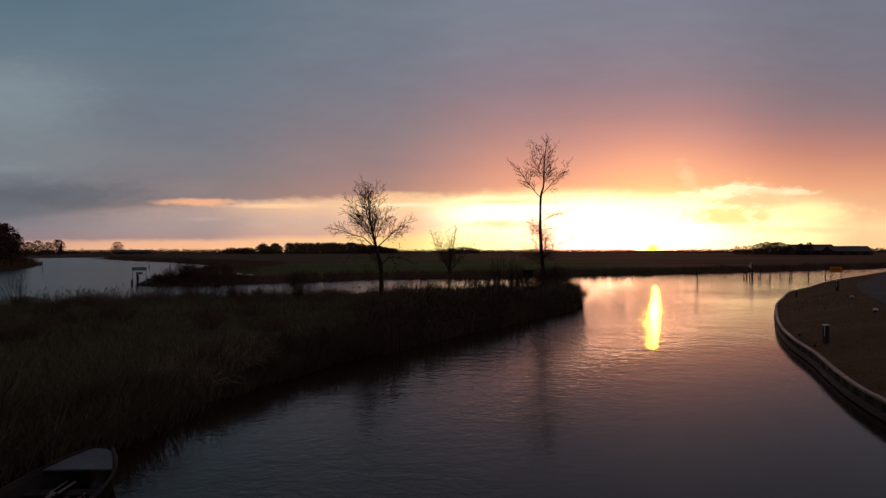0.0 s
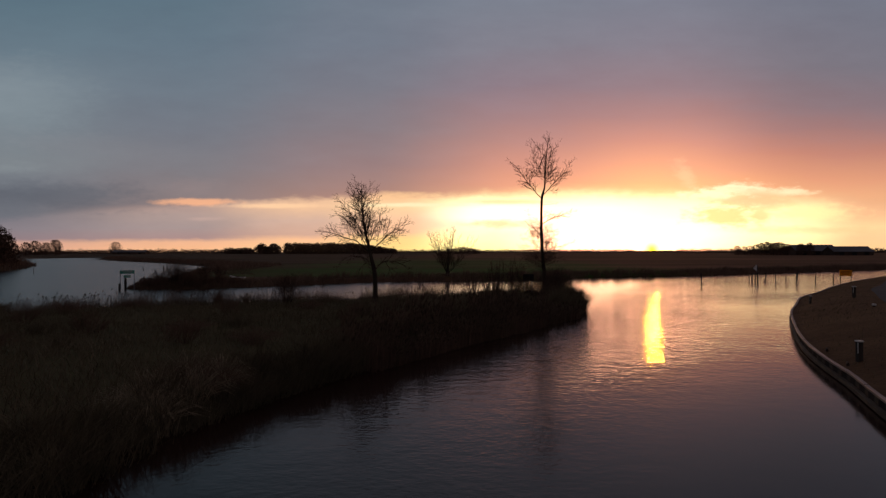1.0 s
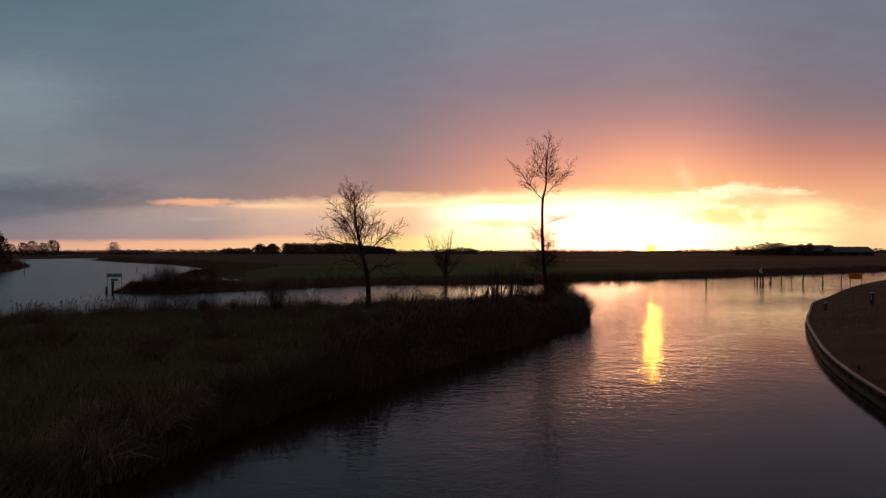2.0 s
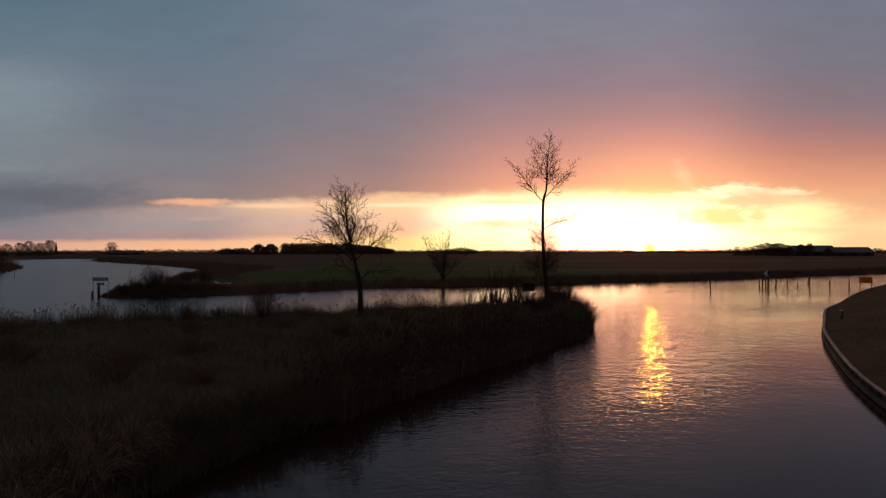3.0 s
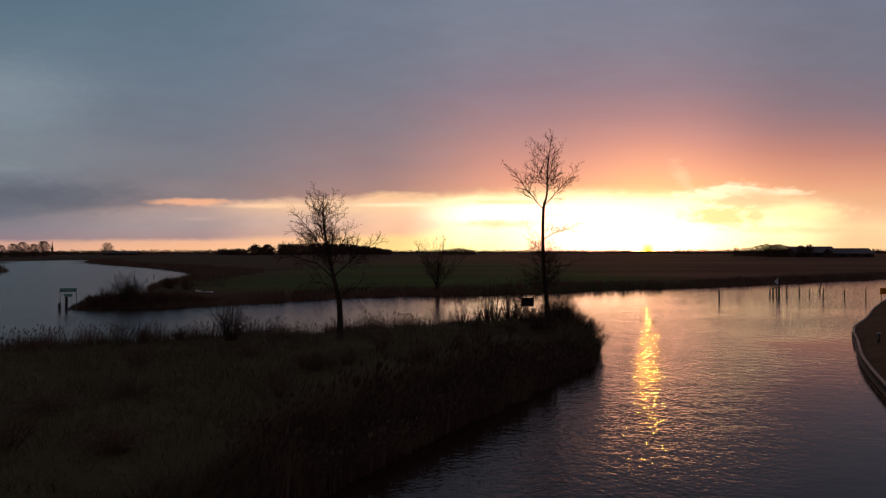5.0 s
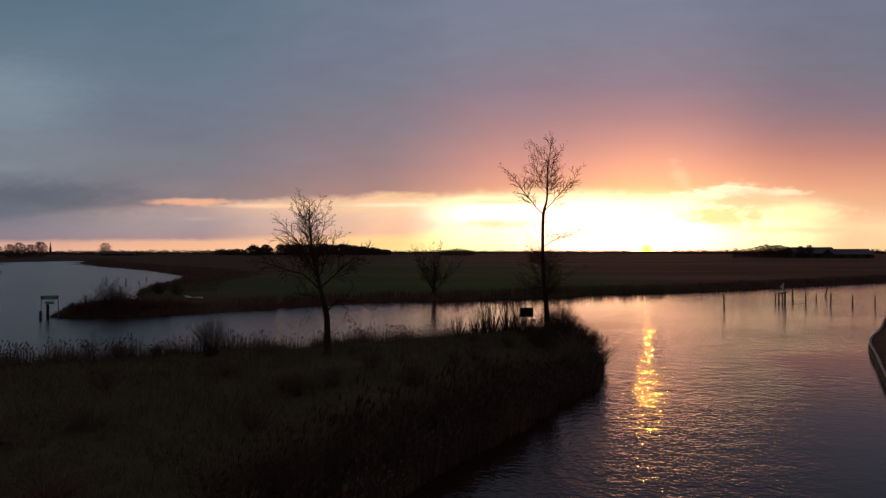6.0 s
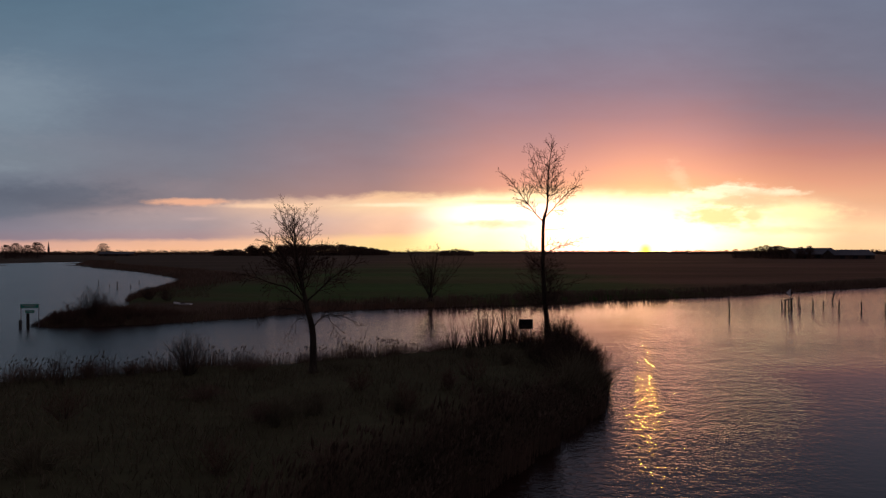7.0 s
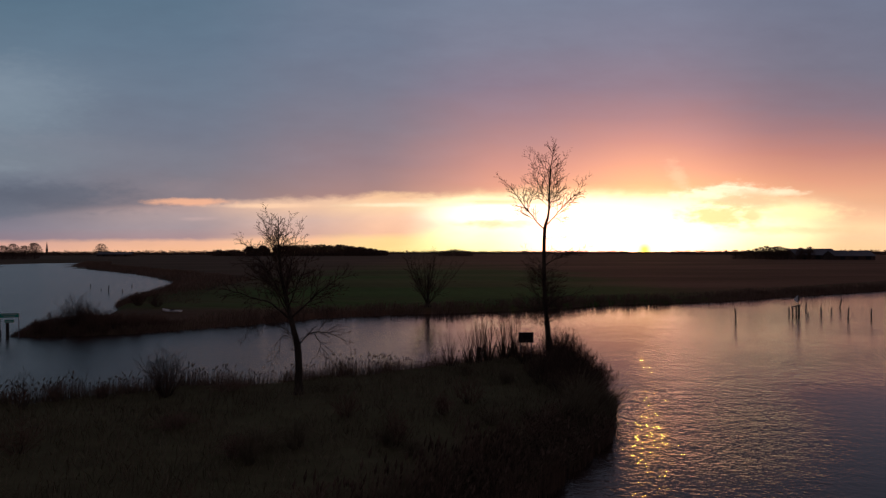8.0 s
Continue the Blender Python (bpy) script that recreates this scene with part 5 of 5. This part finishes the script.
def clump_tree(b, x, y, z, tall, wide, g, count=60, leaf=0.9, trunk=True, low=0.22):
    """A far bare tree: trunk, a few limbs and a ragged crown of small slivers."""
    if trunk:
        b.tube([(x, y, z - 0.5), (x, y, z + tall * 0.55)], (0.02 * tall, 0.009 * tall), 5, cap=False)
    for k in range(count):
        u, a = g.random() ** 0.5, g.uniform(0, 6.28)
        t = g.random()
        r = wide * 0.5 * u * math.sin(math.pi * min(0.97, 0.14 + 0.8 * t)) ** 0.7
        c = Vector((x + r * math.cos(a), y + r * math.sin(a), z + tall * (low + (0.98 - low) * t)))
        s = leaf * g.uniform(0.5, 1.2)
        v = [c + Vector((g.uniform(-s, s), g.uniform(-s, s), g.uniform(-s, s))) for _ in range(4)]
        b.add(v, [(0, 1, 2), (0, 2, 3), (0, 3, 1), (1, 3, 2)])


def at(bearing, dist):
    """A place at that bearing (degrees right of +y) and distance."""
    a = radians(bearing)
    return dist * math.sin(a), dist * math.cos(a)


def treeline(name, label, a0, a1, dist, tall, wide, count, seed, profile=None, crown=45, deep=40, leaf=1.0):
    g = random.Random(seed)
    b = Build()
    for k in range(count):
        t = (k + g.random()) / count
        x, y = at(a0 + (a1 - a0) * t, dist + g.uniform(-deep, deep))
        f = profile(t) if profile else 1.0
        clump_tree(b, x, y, 0.5, tall * f * (g.uniform(0.8, 1.12) if profile else g.choice((0.55, 0.65, 0.72, 0.8, 0.9, 1.05))), wide * g.uniform(0.8, 1.25), g, crown, leaf, False, 0.0)
    ob = new(name, b.mesh(name, FARWOOD))
    tagged(ob, label, "trees", kind="stuff")


treeline("wood", "dark block of bare woodland behind the meadows", -14.4, -4.4, 1150, 19.0, 12, 260, 51, lambda t: 1.0 if t < 0.62 else 1.0 - 0.55 * (t - 0.62) / 0.38, 100, 40, 1.3)
treeline("wood", "small round copse at the edge of the meadows", -16.9, -14.9, 1120, 15.5, 14, 40, 52, lambda t: 0.75 + 0.4 * abs(math.sin(t * 6.28)), 130, 20, 1.2)
treeline("wood", "low dark copse at the edge of the meadows", -19.6, -17.2, 1200, 11.0, 13, 44, 53, None, 50, 20, 1.8)
treeline("hedge", "uneven line of far hedges along the horizon", -36.5, -19.0, 1700, 11.0, 14, 300, 54, None, 44, 120, 1.4)
treeline("hedge", "uneven line of far hedges along the horizon", -8.0, 17.5, 1750, 9.5, 15, 400, 55, None, 42, 140, 1.3)
treeline("hedge", "low far hedges under the setting sun", 17.0, 21.5, 1900, 6.0, 15, 80, 56, None, 60, 100, 1.2)
treeline("hedge", "uneven line of far hedges along the horizon", 21.0, 38.5, 1500, 9.0, 13, 280, 57, None, 44, 120, 1.2)
treeline("wood", "dark far copse on the meadow's edge", 0.4, 3.4, 1000, 9.5, 9, 40, 58, lambda t: 0.7 + 0.5 * math.sin(t * 3.14), 40, 20, 1.2)


def make_far_tree(bearing, dist, tall, wide, seed, label, group=""):
    """A single far bare tree with forked limbs."""
    g = random.Random(seed)
    x, y = at(bearing, dist)
    thing = empty("tree", (x, y, 0.4))
    tagged(thing, label, "tree", group)
    b = Build()
    b.tube([(0, 0, -0.5), (0.1, 0, tall * 0.3), (0, 0, tall * 0.55)], (0.028 * tall, 0.02 * tall, 0.012 * tall), 7)
    part("trunk", b, BARK, thing)
    b = Build()
    for k in range(16):
        a = g.uniform(0, 6.28)
        grow(b, (0, 0, tall * g.uniform(0.18, 0.5)), (math.cos(a) * wide / tall, math.sin(a) * wide / tall, g.uniform(0.4, 1.0)), tall * g.uniform(0.35, 0.5), 0.012 * tall, 2, g, 0.12, (5, 7), 0.8)
    clump = Build()
    clump_tree(clump, 0, 0, 0, tall, wide, g, 1600 if dist < 300 else 1000, tall * 0.036, False, 0.06)
    b.add(clump.v, clump.f)
    part("crown", b, FARWOOD, thing)


FARM_TREES = [(26.3, 640, 8.0, 9), (26.75, 634, 8.5, 10), (27.2, 628, 9.5, 9), (28.2, 630, 10.5, 10), (28.7, 632, 11.0, 10), (29.2, 630, 10.0, 10), (27.55, 620, 10.5, 9), (27.95, 622, 11.5, 10), (28.45, 618, 10.5, 9), (28.95, 624, 11.0, 10), (29.45, 626, 9.5, 9), (30.4, 640, 10.0, 9), (31.0, 640, 10.8, 9), (25.75, 640, 8.5, 9)]
for k, (a, d, tall, wide) in enumerate(FARM_TREES):
    make_far_tree(a, d, tall * 1.08, wide, 200 + k, "bare tree standing beside the far barns", "trees round the farm")
for k, (a, d, tall, wide) in enumerate(((-34.2, 800, 15, 14), (-33.6, 805, 17, 15), (-32.9, 800, 15, 14), (-32.25, 800, 18, 16), (-35.0, 810, 14, 14), (-36.0, 800, 16, 15))):
    make_far_tree(a, d, tall, wide, 220 + k, "round bare tree in a far farmyard row", "row of far trees")
make_far_tree(-28.1, 1350, 24, 26, 230, "lone spreading bare tree on the horizon")
for k, (a, d, tall, wide) in enumerate(((-35.9, 205, 12.0, 10), (-36.6, 200, 12.5, 11), (-37.6, 205, 13.0, 11), (-38.9, 200, 13, 12), (-35.25, 212, 9.5, 8), (-40.2, 205, 13, 12), (-36.2, 215, 11, 10))):
    make_far_tree(a, d, tall, wide, 240 + k, "dark bare tree on the western point", "trees on the western point")


def make_barn(x, y, length, deep, eave, ridge, turn, label):
    thing = empty("barn", (x, y, 0.4), turn)
    tagged(thing, label, "barn")
    b = Build()
    h = deep / 2
    b.add([(-length / 2, -h, -0.5), (length / 2, -h, -0.5), (length / 2, h, -0.5), (-length / 2, h, -0.5), (-length / 2, -h, eave), (length / 2, -h, eave), (length / 2, h, eave), (-length / 2, h, eave),
           (-length / 2, 0, ridge - 0.2), (length / 2, 0, ridge - 0.2)], [(0, 1, 5, 4), (2, 3, 7, 6), (1, 2, 6, 9, 5), (3, 0, 4, 8, 7)])
    part("wall", b, BARNWALL, thing)
    for s in (-1, 1):
        b = Build()
        e = length / 2 + 0.6
        lo, hi, t = (s * (h + 0.7), eave - 0.3), (0.0, ridge), 0.25
        b.add([(-e, lo[0], lo[1]), (e, lo[0], lo[1]), (e, hi[0], hi[1]), (-e, hi[0], hi[1]), (-e, lo[0], lo[1] + t), (e, lo[0], lo[1] + t), (e, hi[0], hi[1] + t), (-e, hi[0], hi[1] + t)],
              [(0, 1, 2, 3), (4, 7, 6, 5), (0, 4, 5, 1), (1, 5, 6, 2), (2, 6, 7, 3), (3, 7, 4, 0)])
        part("roof", b, ROOF, thing)
    for k in (-0.3, 0.02, 0.33):
        b = Build()
        b.box((k * length - 2, -h - 0.12, 0), (k * length + 2, -h - 0.02, eave * 0.85))
        part("door", b, INK, thing)
    return thing


make_barn(341, 566, 38, 20, 4.2, 9.6, 0, "long dark cattle barn with a grey sheet roof")
make_barn(358, 540, 33, 18, 3.6, 7.9, -4, "low barn with a pale grey corrugated roof")
make_barn(-560, 1100, 60, 16, 4.0, 7.5, 0, "far low farm building on the horizon")

x, y = at(-32.05, 2700)
church = empty("church", (x, y, 0.4))
tagged(church, "tiny far church with a pointed spire", "church")
b = Build()
b.box((-2.6, -2.6, -0.5), (2.6, 2.6, 20), 0.2)
part("tower", b, BARNWALL, church)
b = Build()
b.add([(-2.4, -2.4, 20), (2.4, -2.4, 20), (2.4, 2.4, 20), (-2.4, 2.4, 20), (0, 0, 48)], [(0, 1, 4), (1, 2, 4), (2, 3, 4), (3, 0, 4), (3, 2, 1, 0)])
part("spire", b, ROOF, church)
b = Build()
b.box((3.6, -4.5, -0.5), (24, 4.5, 8), 0.2)
part("nave", b, BARNWALL, church)
